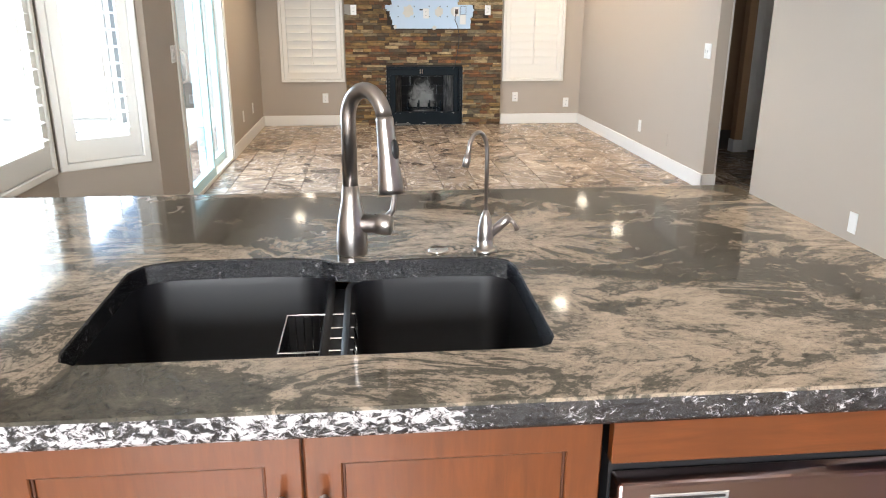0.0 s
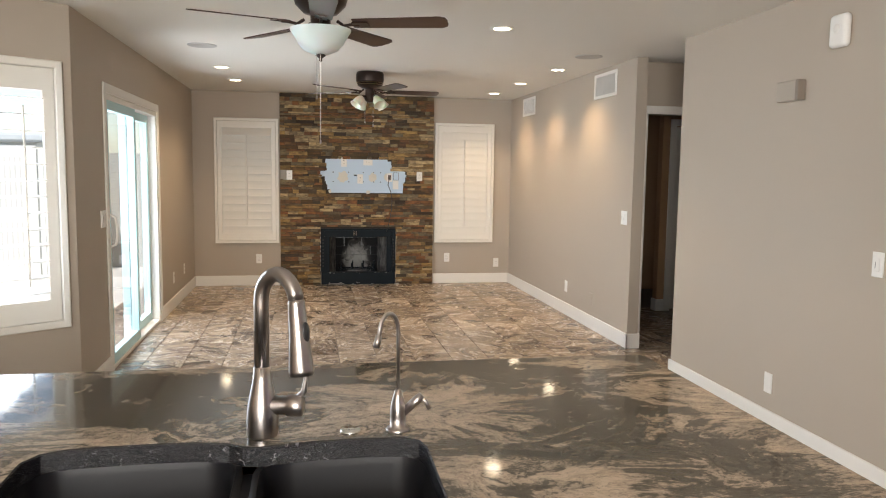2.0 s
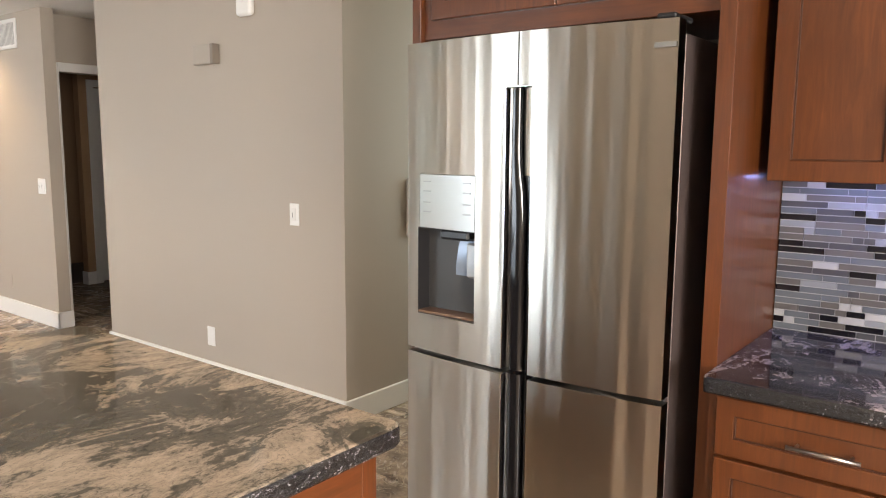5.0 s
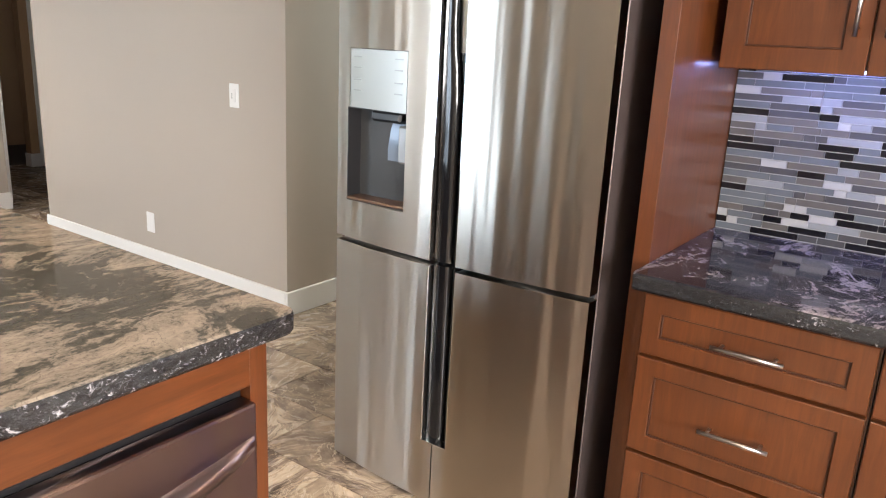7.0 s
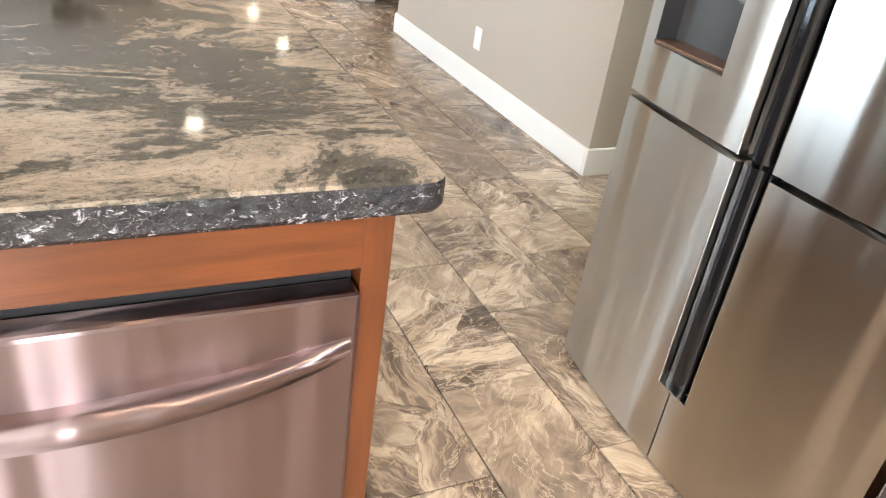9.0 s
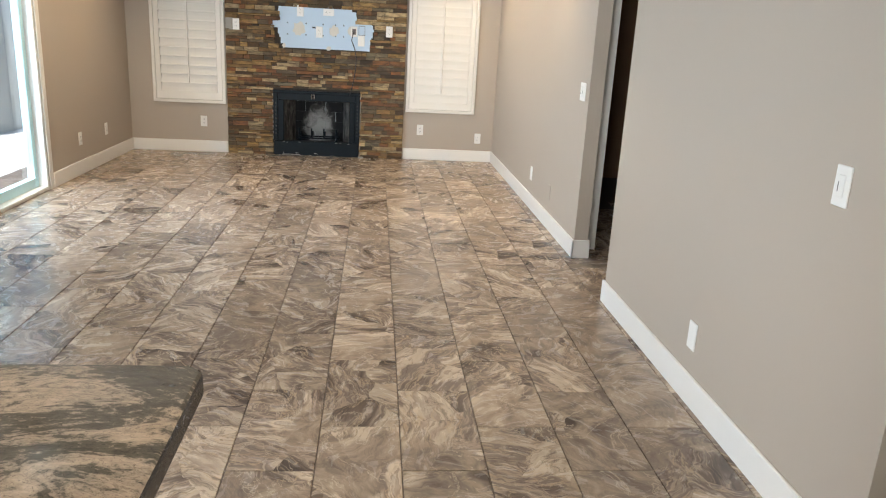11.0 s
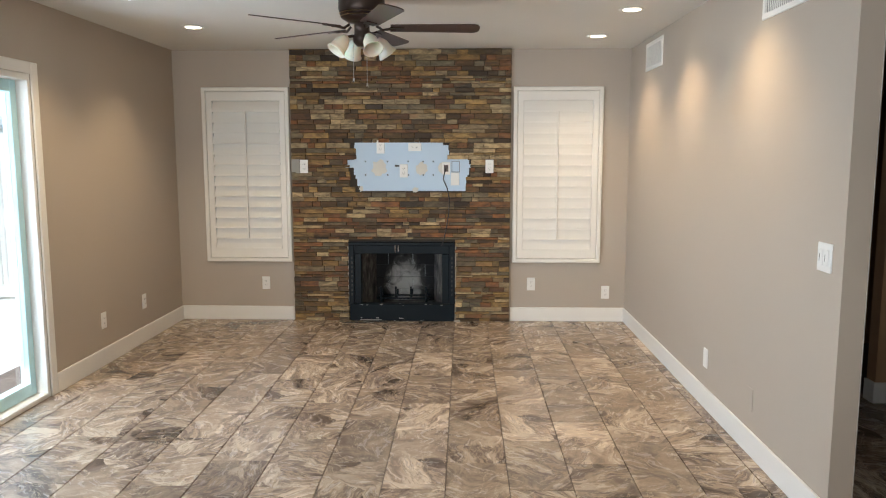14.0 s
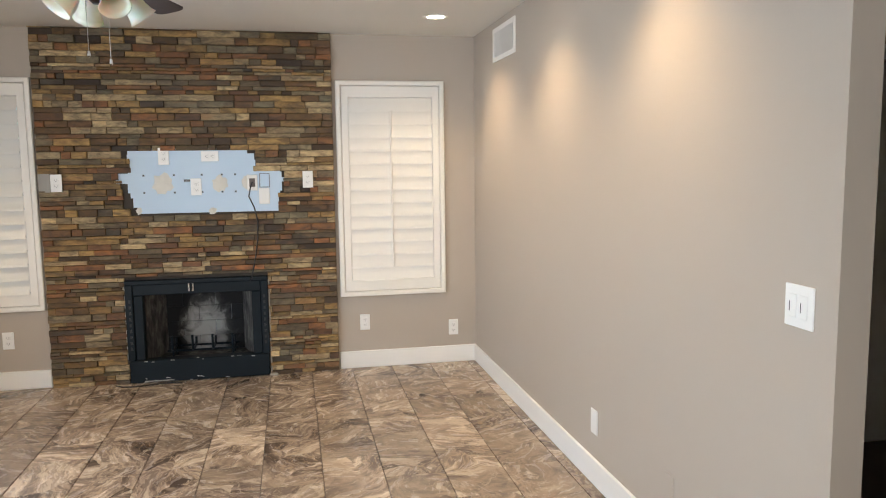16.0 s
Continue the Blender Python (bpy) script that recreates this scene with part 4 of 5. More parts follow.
def refrigerator():
    t = thing("refrigerator", label="stainless steel four-door refrigerator with an in-door water dispenser", category="refrigerator")
    side = mat("dark_steel_side", (0.15, 0.115, 0.11), 0.42, 0.5)
    y0, y1, c0, c1, mid = 1.018, 1.896, 1.411, 1.505, 1.461
    z0, zs, z1, n0, n1 = 0.014, 0.776, 1.760, 0.214, 1.612
    boxes("cabinet_body", side, t, (FX + 0.09, 2.72, y0 + 0.004, y1 - 0.006, 0.045, z1 - 0.03), bevel=0.003)
    boxes("gasket", mat("grey_gasket", (0.05, 0.05, 0.05), 0.5), t, (FX + 0.0755, FX + 0.09, y0 + 0.012, y1 - 0.012, z0 + 0.01, z1 - 0.012))
    boxes("foot", DARKP, t, (FX + 0.12, 2.70, y0 + 0.03, y1 - 0.03, 0.0, 0.046))
    d0, d1, dz0, dz1 = 1.607, 1.841, 0.905, 1.356
    def door(name, spans):
        bm = bmesh.new()
        for s in spans:
            curved(bm, *s)
        return part(name, bm, STEEL, t)
    up = door("upper_door", [(c1, d0, zs + 0.008, z1), (d1, y1, zs + 0.008, z1), (d0, d1, zs + 0.008, dz0), (d0, d1, dz1, z1), (mid + 0.002, c1, n1, z1)])
    door("upper_door", [(y0, c0, zs + 0.008, z1), (c0, mid - 0.002, n1, z1)])
    door("lower_door", [(c1, y1, z0, zs - 0.008), (mid + 0.002, c1, z0, n0)])
    door("lower_door", [(y0, c0, z0, zs - 0.008), (c0, mid - 0.002, z0, n0)])
    bm = bmesh.new()
    box(bm, FX + 0.05, FX + 0.074, c0, c1, n0, n1)
    part("handle_recess", bm, GLOSSB, t, "glossy black handle recess")
    def split(z):
        """Where the two grips meet: the line bends towards the freezer side below the top."""
        u = min(max((z - 1.26) / 0.16, 0.0), 1.0)
        return mid - 0.018 * (1 - u * u * (3 - 2 * u))
    def grip(z0, z1, side_y, sign, depth, material, label):
        bm = bmesh.new(); rows = []
        n = 14 if z1 > 1.26 > z0 else 2
        for i in range(n + 1):
            z = z0 + (z1 - z0) * i / n; ye = split(z) + sign * 0.002
            rows.append([bm.verts.new(p) for p in ((FX + depth, side_y, z), (FX + depth - 0.006, side_y + (ye - side_y) * 0.6, z), (FX + depth + 0.002, ye, z), (FX + depth + 0.018, ye, z))])
        for a, b in zip(rows, rows[1:]):
            for q in range(3):
                bm.faces.new((a[q], a[q + 1], b[q + 1], b[q]))
        part("door_grip", bm, material, t, label, True)
    for za, zb in ((n0, zs - 0.006), (zs + 0.006, n1 - 0.004)):
        grip(za, zb, c1 - 0.006, 1, 0.022, GLOSSB, "glossy black door grip")
    grip(n0, zs - 0.006, c0 + 0.006, -1, 0.030, GLOSSB, "glossy black door grip")
    grip(zs + 0.006, 1.36, c0 + 0.006, -1, 0.030, GLOSSB, "glossy black door grip")
    grip(1.36, n1 - 0.004, c0 + 0.006, -1, 0.030, STEEL, "polished steel upper grip")
    boxes("recess_lip", CHROME, t, (FX + 0.002, FX + 0.03, c1 - 0.003, c1, n0, zs - 0.008), (FX + 0.002, FX + 0.03, c0, c0 + 0.003, n0, zs - 0.008), (FX + 0.002, FX + 0.03, c1 - 0.003, c1, zs + 0.008, n1), (FX + 0.002, FX + 0.03, c0, c0 + 0.003, zs + 0.008, n1), (FX + 0.001, FX + 0.03, c0, c1, n0 - 0.002, n0 + 0.002), (FX + 0.001, FX + 0.03, c0, c1, n1 - 0.002, n1 + 0.002))
    bm = bmesh.new(); curved(bm, d0 + 0.002, d1 - 0.002, 1.186, dz1 - 0.002, FX + 0.06); 
    panel = part("control_panel", bm, mat("silver_panel", (0.50, 0.51, 0.49), 0.3, 0.85), t, "silver touch control panel")
    bs = []
    for z in (1.235, 1.265, 1.30, 1.33):
        for y in (d0 + 0.018, d1 - 0.05):
            bs.append((front(y) - 0.0018, front(y) + 0.004, y, y + 0.028, z, z + 0.0035))
    ink = mat("grey_print", (0.35, 0.36, 0.35), 0.5)
    for b in bs:
        boxes("panel_marking", ink, panel, b)
    cav = boxes("dispenser_recess", mat("dark_grey_plastic", (0.018, 0.017, 0.018), 0.5), t, (FX + 0.115, FX + 0.12, d0, d1, dz0, 1.186), (FX + 0.02, FX + 0.115, d0, d0 + 0.003, dz0, 1.186), (FX + 0.02, FX + 0.115, d1 - 0.003, d1, dz0, 1.186), (FX + 0.02, FX + 0.115, d0, d1, 1.183, 1.186), (FX + 0.02, FX + 0.115, d0, d1, dz0, dz0 + 0.004), label="dark grey dispenser recess")
    bm = bmesh.new(); prof = [(0.085, 1.18), (0.07, 1.13), (0.068, 1.07), (0.085, 0.99), (0.106, 0.90)]
    rows = [[bm.verts.new((FX + x, y, z)) for y in (d0 + 0.006, d0 + 0.10 + 0.15 * (1.18 - z))] for x, z in prof]
    for a, b in zip(rows, rows[1:]):
        bm.faces.new((a[0], a[1], b[1], b[0]))
    part("back_plate", bm, mat("blue_grey_plastic", (0.26, 0.32, 0.41), 0.25, 0.2), cav, "glossy blue-grey back plate", True)
    boxes("nozzle", DARKP, cav, (FX + 0.04, FX + 0.10, d0 + 0.05, d1 - 0.07, 1.15, 1.183), bevel=0.008)
    boxes("paddle", mat("grey_paddle", (0.38, 0.39, 0.40), 0.25, 0.3), cav, (FX + 0.045, FX + 0.062, d0 + 0.008, d0 + 0.062, 1.035, 1.145), bevel=0.006)
    boxes("drip_tray", mat("brown_tray", (0.10, 0.055, 0.035), 0.3), cav, (FX + 0.012, FX + 0.10, d0 + 0.004, d1 - 0.004, dz0 + 0.004, dz0 + 0.012), bevel=0.002)
    for q in (y0 + 0.01,):
        boxes("hinge_cover", DARKP, t, (FX + 0.03, FX + 0.15, q, q + 0.05, z1, z1 + 0.015), bevel=0.004)
    boxes("badge", mat("pale_badge", (0.28, 0.27, 0.25), 0.4, 0.9), t, (front(1.06) - 0.002, front(1.06) + 0.004, 1.02, 1.10, 1.690, 1.703))

def fridge_surround():
    t = thing("refrigerator_surround", label="cherry wood side panels and a two-door cabinet over the refrigerator", category="cabinet")
    boxes("side_panel", WOOD, t, (2.17, 2.74, 0.898, 0.940, 0, H - 0.002), bevel=0.001)
    boxes("side_panel", WOOD, t, (2.20, 2.74, 1.91, 1.945, 0, H - 0.002), bevel=0.001)
    boxes("cabinet_body", WOODY, t, (2.22, 2.74, 0.942, 1.91, 1.785, 2.42), bevel=0.001)
    boxes("top_rail", WOODY, t, (2.20, 2.22, 0.942, 1.91, 2.36, 2.42), bevel=0.001)
    m = Matrix.Translation((2.20, 0, 0)) @ pose(0, 0, 0, 0, 0, -90)      # local x runs along -y
    for a, b in ((-1.868, -1.416), (-1.412, -0.957)):
        d = shaker("door", t, a, b, 1.842, 2.35, 0.0, 0.055)
        d.matrix_world = m

def drawer_unit():
    t = thing("drawer_cabinet", label="cherry wood three-drawer base cabinet under the dark granite counter", category="cabinet")
    m = Matrix.Translation((2.098, 0, 0)) @ pose(0, 0, 0, 0, 0, -90)
    boxes("cabinet_body", WOOD, t, (2.12, 2.70, 0.375, 0.896, 0.10, 0.848))
    boxes("toe_kick", DARKWOOD, t, (2.18, 2.70, 0.375, 0.896, 0.0, 0.10))
    for z0, z1 in ((0.686, 0.836), (0.428, 0.676), (0.125, 0.418)):
        d = shaker("drawer", t, -0.872, -0.380, z0, z1, 0.0, 0.045)
        d.matrix_world = m
        zz = (z0 + z1) / 2 - 0.006
        bar(d, (-0.700, 0, zz), (-0.545, 0, zz), (0, -0.03, 0), 0.0055)

def door_unit():
    t = thing("base_cabinet", label="cherry wood base cabinet with a drawer above shaker doors", category="cabinet")
    m = Matrix.Translation((2.098, 0, 0)) @ pose(0, 0, 0, 0, 0, -90)
    boxes("cabinet_body", WOOD, t, (2.12, 2.70, -2.0, 0.372, 0.10, 0.848))
    boxes("toe_kick", DARKWOOD, t, (2.18, 2.70, -2.0, 0.372, 0.0, 0.10))
    for i in range(5):
        a = -0.370 + 0.48 * i
        shaker("drawer", t, a, a + 0.472, 0.686, 0.836, 0.0, 0.045).matrix_world = m
        shaker("door", t, a, a + 0.472, 0.125, 0.676, 0.0, 0.055).matrix_world = m

def wall_counter():
    t = thing("wall_counter", label="polished black granite counter with white veins beside the refrigerator", category="worktop")
    def out(i): return rounded(2.055 + i, 2.70, -2.0, 0.896, 0.012)
    rim = bmesh.new()
    edge_loops(rim, [(out(0.007), 0.890), (out(0.002), 0.887), (out(0.0), 0.881), (out(0.0), 0.856), (out(0.004), 0.850)])
    bmesh.ops.recalc_face_normals(rim, faces=rim.faces)
    part("chiselled_edge", rim, GRAN2, t, "rough black granite edge")
    bm = bmesh.new()
    bm.faces.new(edge_loops(bm, [(out(0.007), 0.890)])[0]); bm.faces.new(edge_loops(bm, [(out(0.004), 0.850)])[0][::-1])
    part("slab", bm, GRAN2, t)

def wall_cabinet():
    m = Matrix.Translation((2.40, 0, 0)) @ pose(0, 0, 0, 0, 0, -90)
    for k in range(3):
        y1 = 0.868 - 0.66 * k
        t = thing("wall_cabinet", label="cherry wood wall cabinet with two shaker doors above the mosaic backsplash", category="cabinet", group="wall cabinets")
        boxes("cabinet_body", WOOD, t, (2.42, 2.74, y1 - 0.655, y1, 1.367, 2.40), bevel=0.001)
        for a, b, h in ((-y1 + 0.002, -y1 + 0.326, -y1 + 0.296), (-y1 + 0.330, -y1 + 0.654, -y1 + 0.36)):
            d = shaker("door", t, a, b, 1.357, 2.38, 0.0, 0.055)
            d.matrix_world = m
            bar(d, (h, 0, 1.44), (h, 0, 1.60), (0, -0.03, 0), 0.0055)
    s = thing("light_strip", label="blue-white LED strip stuck under the wall cabinets", category="lamp")
    boxes("strip", emit("led_blue", (0.35, 0.42, 1.0), 6), s, (2.55, 2.562, -1.0, 0.86, 1.358, 1.367))
    l = area("led_strip_lamp", (2.556, -0.1, 1.352), (2.62, -0.1, 1.0), 1.8, 0.03, 4.6, (0.38, 0.42, 1.0))

def backsplash():
    """A mosaic of thin glass and stone strips."""
    rnd = random.Random(12)
    w = setting(boxes("backsplash", mat("mosaic_grout", (0.36, 0.36, 0.36), 0.8), None, (2.70, 2.75, -2.0, 0.896, 0.890, 1.40)), "mosaic backsplash of thin glass and stone strips")
    cols = [((0.20, 0.21, 0.215), 0.35), ((0.10, 0.112, 0.12), 0.2), ((0.055, 0.055, 0.058), 0.15), ((0.005, 0.005, 0.007), 0.08), ((0.085, 0.078, 0.07), 0.4), ((0.33, 0.33, 0.32), 0.3)]
    mats = [mat("mosaic_strip", c, r) for c, r in cols]
    meshes = {}
    z, singles = 0.892, 0
    rest = [bmesh.new() for _ in cols]
    while z < 1.35:
        h = 0.0188
        y = 0.896
        while y > -1.0:
            L = rnd.choice([0.03, 0.05, 0.07, 0.10, 0.13]); y0 = max(y - L, -1.0); k = rnd.choices(range(6), [4, 5, 5, 5, 4, 2])[0]
            if y > 0.2 and singles < 290 and L > 0.04:
                key = (round(y - y0, 3), k)
                if key not in meshes:
                    bm = bmesh.new(); box(bm, -0.004, 0.001, 0.001, y - y0 - 0.001, 0.001, h - 0.001)
                    me = bpy.data.meshes.new("mosaic_piece"); bmesh.ops.recalc_face_normals(bm, faces=bm.faces); bm.to_mesh(me); bm.free(); me.materials.append(mats[k]); meshes[key] = me
                o = new("mosaic_piece", meshes[key]); o.parent = w; o.location = (2.70, y0, z); singles += 1
            else:
                box(rest[k], 2.696, 2.701, y0 + 0.001, y - 0.001, z + 0.001, z + h - 0.001)
            y = y0
        z += h + 0.001
    for bm, m in zip(rest, mats):
        o = part("mosaic_pieces", bm, m, w); tagged(o, kind="stuff")

refrigerator(); fridge_surround(); drawer_unit(); door_unit(); wall_counter(); wall_cabinet(); backsplash()

# ---- ceiling fixtures ----
def blade(parent, r0, r1, ang, z, center, pitch=11, tip=0.012):
    bm = bmesh.new(); w0, w1 = 0.052, 0.066
    out = [(r0, -w0), (r1 - 0.035, -w1), (r1 - 0.01, -w1 + 0.014), (r1, -w1 + 0.04), (r1, w1 - 0.04), (r1 - 0.01, w1 - 0.014), (r1 - 0.035, w1), (r0, w0)]
    a = [bm.verts.new((x, y, 0.003)) for x, y in out]; b = [bm.verts.new((x, y, -0.003)) for x, y in out]
    bm.faces.new(a); bm.faces.new(b[::-1])
    for i in range(len(out)):
        bm.faces.new((a[i], b[i], b[(i + 1) % len(out)], a[(i + 1) % len(out)]))
    o = part("blade", bm, BLADE, parent)
    o.matrix_world = Matrix.Translation((*center, z)) @ pose(0, 0, 0, 0, 0, ang) @ pose(0, 0, 0, -pitch)
    bm = bmesh.new()
    tube(bm, [(0.085, 0, 0.012), (0.12, 0, -0.012), (0.16, 0, -0.006), (r0 + 0.03, 0, -0.006)], [0.008, 0.008, 0.008, 0.008], 8)
    box(bm, r0 - 0.005, r0 + 0.075, -0.03, 0.03, -0.010, -0.004)
    c = part("bracket", bm, BRONZE, parent)
    c.matrix_world = o.matrix_world.copy()

def fan_bowl():
    c = (0.345, 4.17)
    t = thing("ceiling_fan", label="dark bronze five-blade ceiling fan with a frosted glass bowl light", category="ceiling fan")
    bm = bmesh.new(); lathe(bm, [(0, H), (0.125, H), (0.13, H - 0.01), (0.137, H - 0.05), (0.137, H - 0.10), (0.125, H - 0.145), (0.085, H - 0.185), (0.05, H - 0.19), (0.05, H - 0.245), (0.09, H - 0.25), (0.09, H - 0.262), (0, H - 0.262)], c, 36)
    part("motor_housing", bm, BRONZE, t, "", True)
    for k in range(5):
        blade(t, 0.17, 0.64, -90 + 72 * k, H - 0.235, c)
    bm = bmesh.new(); lathe(bm, [(0.152, 2.178), (0.150, 2.168), (0.128, 2.135), (0.112, 2.105), (0.085, 2.075), (0.045, 2.058), (0.0, 2.054)], c, 36)
    part("glass_bowl", bm, mat("frosted_glass", (0.62, 0.70, 0.70), 0.3, 0.0, Subsurface_Weight=0.2), t, "white frosted glass bowl", True)
    bm = bmesh.new(); lathe(bm, [(0.0, 2.058), (0.022, 2.056), (0.026, 2.050), (0.014, 2.040), (0.008, 2.034), (0.008, 2.024), (0, 2.018)], c, 16); part("finial", bm, BRONZE, t, "", True)
    for dx, z in ((-0.02, 1.85), (-0.002, 1.63)):
        bm = bmesh.new(); tube(bm, [(c[0] + dx, c[1] - 0.03, 2.17), (c[0] + dx, c[1] - 0.03, z)], 0.0012, 5); lathe(bm, [(0, z - 0.02), (0.005, z - 0.015), (0.004, z), (0, z)], (c[0] + dx, c[1] - 0.03), 8); part("pull_chain", bm, NICKEL, t)

def fan_lamps():
    c = (0.885, 7.78)
    t = thing("ceiling_fan", label="bronze five-blade ceiling fan with four tulip glass shades", category="ceiling fan")
    bm = bmesh.new(); lathe(bm, [(0, H), (0.125, H), (0.135, H - 0.02), (0.137, H - 0.08), (0.120, H - 0.13), (0.08, H - 0.155), (0.045, H - 0.16), (0.045, H - 0.22), (0.055, H - 0.235), (0.05, H - 0.27), (0.03, H - 0.29), (0, H - 0.29)], c, 36)
    part("motor_housing", bm, BRONZE, t, "", True)
    for z in (H - 0.105, H - 0.122):
        bm = bmesh.new(); lathe(bm, [(0.128 if z > H - 0.11 else 0.1235, z + 0.002), (0.134 if z > H - 0.11 else 0.129, z), (0.128 if z > H - 0.11 else 0.1235, z - 0.002)], c, 36); part("trim_ring", bm, mat("brass_ring", (0.5, 0.38, 0.2), 0.3, 1.0), t)
    for k in range(5):
        blade(t, 0.17, 0.69, 3 + 72 * k, H - 0.185, c)
    shade_mat = mat("alabaster_glass", (0.78, 0.72, 0.60), 0.35, 0.0, Subsurface_Weight=0.3)
    for k in range(4):
        a = radians(-60 + 90 * k); d = Vector((math.cos(a), math.sin(a), 0))
        p = Vector((*c, H - 0.245)) + d * 0.10
        bm = bmesh.new(); tube(bm, [Vector((*c, H - 0.25)), Vector((*c, H - 0.235)) + d * 0.06, p], 0.009, 8); part("arm", bm, BRONZE, t, "", True)
        bm = bmesh.new()
        lathe(bm, [(0.0, 0.005), (0.022, 0.004), (0.03, -0.012), (0.042, -0.035), (0.046, -0.065), (0.050, -0.085), (0.060, -0.105), (0.057, -0.105), (0.046, -0.085), (0.042, -0.06), (0.036, -0.03), (0.0, -0.012)], (0, 0), 24)
        o = part("shade", bm, shade_mat, t, "swirled alabaster glass tulip shade", True)
        o.matrix_world = Matrix.Translation(p) @ (-(d * 0.62 + Vector((0, 0, -0.78)))).to_track_quat("Z", "Y").to_matrix().to_4x4()
    for dx, z in ((-0.05, 1.965), (0.03, 1.935)):
        bm = bmesh.new(); tube(bm, [(c[0] + dx, c[1] - 0.02, 2.16), (c[0] + dx, c[1] - 0.02, z)], 0.0015, 5); lathe(bm, [(0, z - 0.025), (0.007, z - 0.018), (0.005, z), (0, z)], (c[0] + dx, c[1] - 0.02), 8); part("pull_chain", bm, CHROME, t)

def downlights():
    first = None
    for x, y in CANS:
        if first is None:
            t = thing("recessed_downlight", Matrix.Translation((x, y, H)), "white trimmed recessed downlight, lit, in the ceiling", "downlight", "ceiling downlights")
            bm = bmesh.new(); lathe(bm, [(0.058, -0.004), (0.068, -0.006), (0.080, -0.004), (0.083, 0.0), (0.050, 0.0), (0.058, -0.004)], (0, 0), 28); r = part("trim_ring", bm, TRIM, t, "", True); r.matrix_parent_inverse = Matrix()
            bm = bmesh.new(); lathe(bm, [(0.0, -0.003), (0.058, -0.003)], (0, 0), 24); part("lens", bm, LAMP, t, "glowing warm lens").visible_shadow = False
            first = t
        else:
            copy_thing(first, Matrix.Translation((x, y, H)))
    s0 = None
    for x, y in ((-0.53, 6.52), (2.56, 6.27)):
        m = Matrix.Translation((x, y, H))
        if s0 is None:
            s0 = thing("ceiling_speaker", m, "round white speaker grille in the ceiling", "speaker", "ceiling speakers")
            bm = bmesh.new(); lathe(bm, [(0.112, 0.0), (0.110, -0.006), (0.102, -0.008), (0.0, -0.006)], (0, 0), 32); part("grille", bm, mat("speaker_grille", (0.5, 0.49, 0.47), 0.8), s0)
        else:
            copy_thing(s0, m)

fan_bowl(); fan_lamps(); downlights()

# ---- plates, vents and small things on the walls ----
# m puts the plate's local x-z plane on the wall, facing local -y
NORTH = lambda x, z, d=0.0: pose(x, YN - d, z)
EAST = lambda y, z, x=XR: pose(x, y, z, 0, 0, -90)
WEST = lambda y, z: pose(XL, y, z, 0, 0, 90)

def plate(name, m, w, h, label, category, group=""):
    t = thing(name, m, label, category, group)
    boxes("cover_plate", PLATE, t, (-w / 2, w / 2, -0.006, 0, -h / 2, h / 2), bevel=0.002)
    return t

def outlet(m, label="white duplex power outlet above the baseboard", group="power outlets"):
    t = plate("power_outlet", m, 0.072, 0.118, label, "power outlet", group)
    for z in (-0.02, 0.02):
        o = boxes("socket", PLATE, t, (-0.017, 0.017, -0.0085, -0.006, z - 0.014, z + 0.014), bevel=0.002)
        boxes("slot", DARKP, o, (-0.008, -0.006, -0.009, -0.0084, z - 0.004, z + 0.006), (0.006, 0.008, -0.009, -0.0084, z - 0.004, z + 0.006), (-0.002, 0.002, -0.009, -0.0084, z - 0.010, z - 0.006))
    return t

def switch(m, gangs=1, label="white rocker light switch"):
    w = 0.072 + 0.046 * (gangs - 1)
    t = plate("light_switch", m, w, 0.118, label, "light switch", "light switches")
    for g in range(gangs):
        x = (g - (gangs - 1) / 2) * 0.046
        boxes("rocker", PLATE, t, (x - 0.016, x + 0.016, -0.010, -0.006, -0.033, 0.033), bevel=0.002)
        boxes("slider_slot", DARKP, t, (x - 0.011, x - 0.008, -0.0105, -0.0099, -0.016, 0.012))
    return t

for m in (NORTH(-0.335, 0.344), NORTH(2.10, 0.344), WEST(8.53, 0.325), WEST(9.22, 0.33)):
    outlet(m)
outlet(NORTH(2.775, 0.27), "white data and aerial outlet above the baseboard")
t = plate("blank_plate", EAST(7.73, 0.30), 0.072, 0.118, "white blank wall plate", "wall plate", "wall plates")
t = plate("blank_plate", EAST(4.14, 0.285, XW), 0.072, 0.118, "white blank wall plate", "wall plate", "wall plates")
t = thing("painted_plate", EAST(7.02, 0.283), "wall plate painted over in the taupe of the wall", "wall plate")
boxes("cover_plate", WALL, t, (-0.036, 0.036, -0.005, 0, -0.058, 0.058), bevel=0.002)
switch(EAST(6.33, 1.108), 2, "white double light switch beside the hall opening")
switch(EAST(3.36, 1.075, XW), 1, "white dimmer switch on the taupe wall")
switch(WEST(5.83, 1.12), 2, "white double light switch beside the patio door")

def vent(m, w, h):
    t = thing("air_vent", m, "white louvred supply air vent high on the wall", "air vent", "wall air vents")
    f = 0.028
    ring("vent_frame", TRIM, t, -w / 2, w / 2, -h / 2, h / 2, f, -0.008, 0, 0.002)
    boxes("backing", mat("vent_shadow", (0.34, 0.32, 0.30), 0.9), t, (-w / 2 + f, w / 2 - f, -0.002, 0, -h / 2 + f, h / 2 - f))
    n = max(8, int((w - 2 * f) / 0.022))
    for i in range(n):
        x = -w / 2 + f + (w - 2 * f) * (i + 0.5) / n
        o = boxes("fin", TRIM, t, (-0.0012, 0.0012, -0.008, 0.006, -h / 2 + f, h / 2 - f)); o.matrix_local = pose(x, 0, 0, 0, 0, 35)

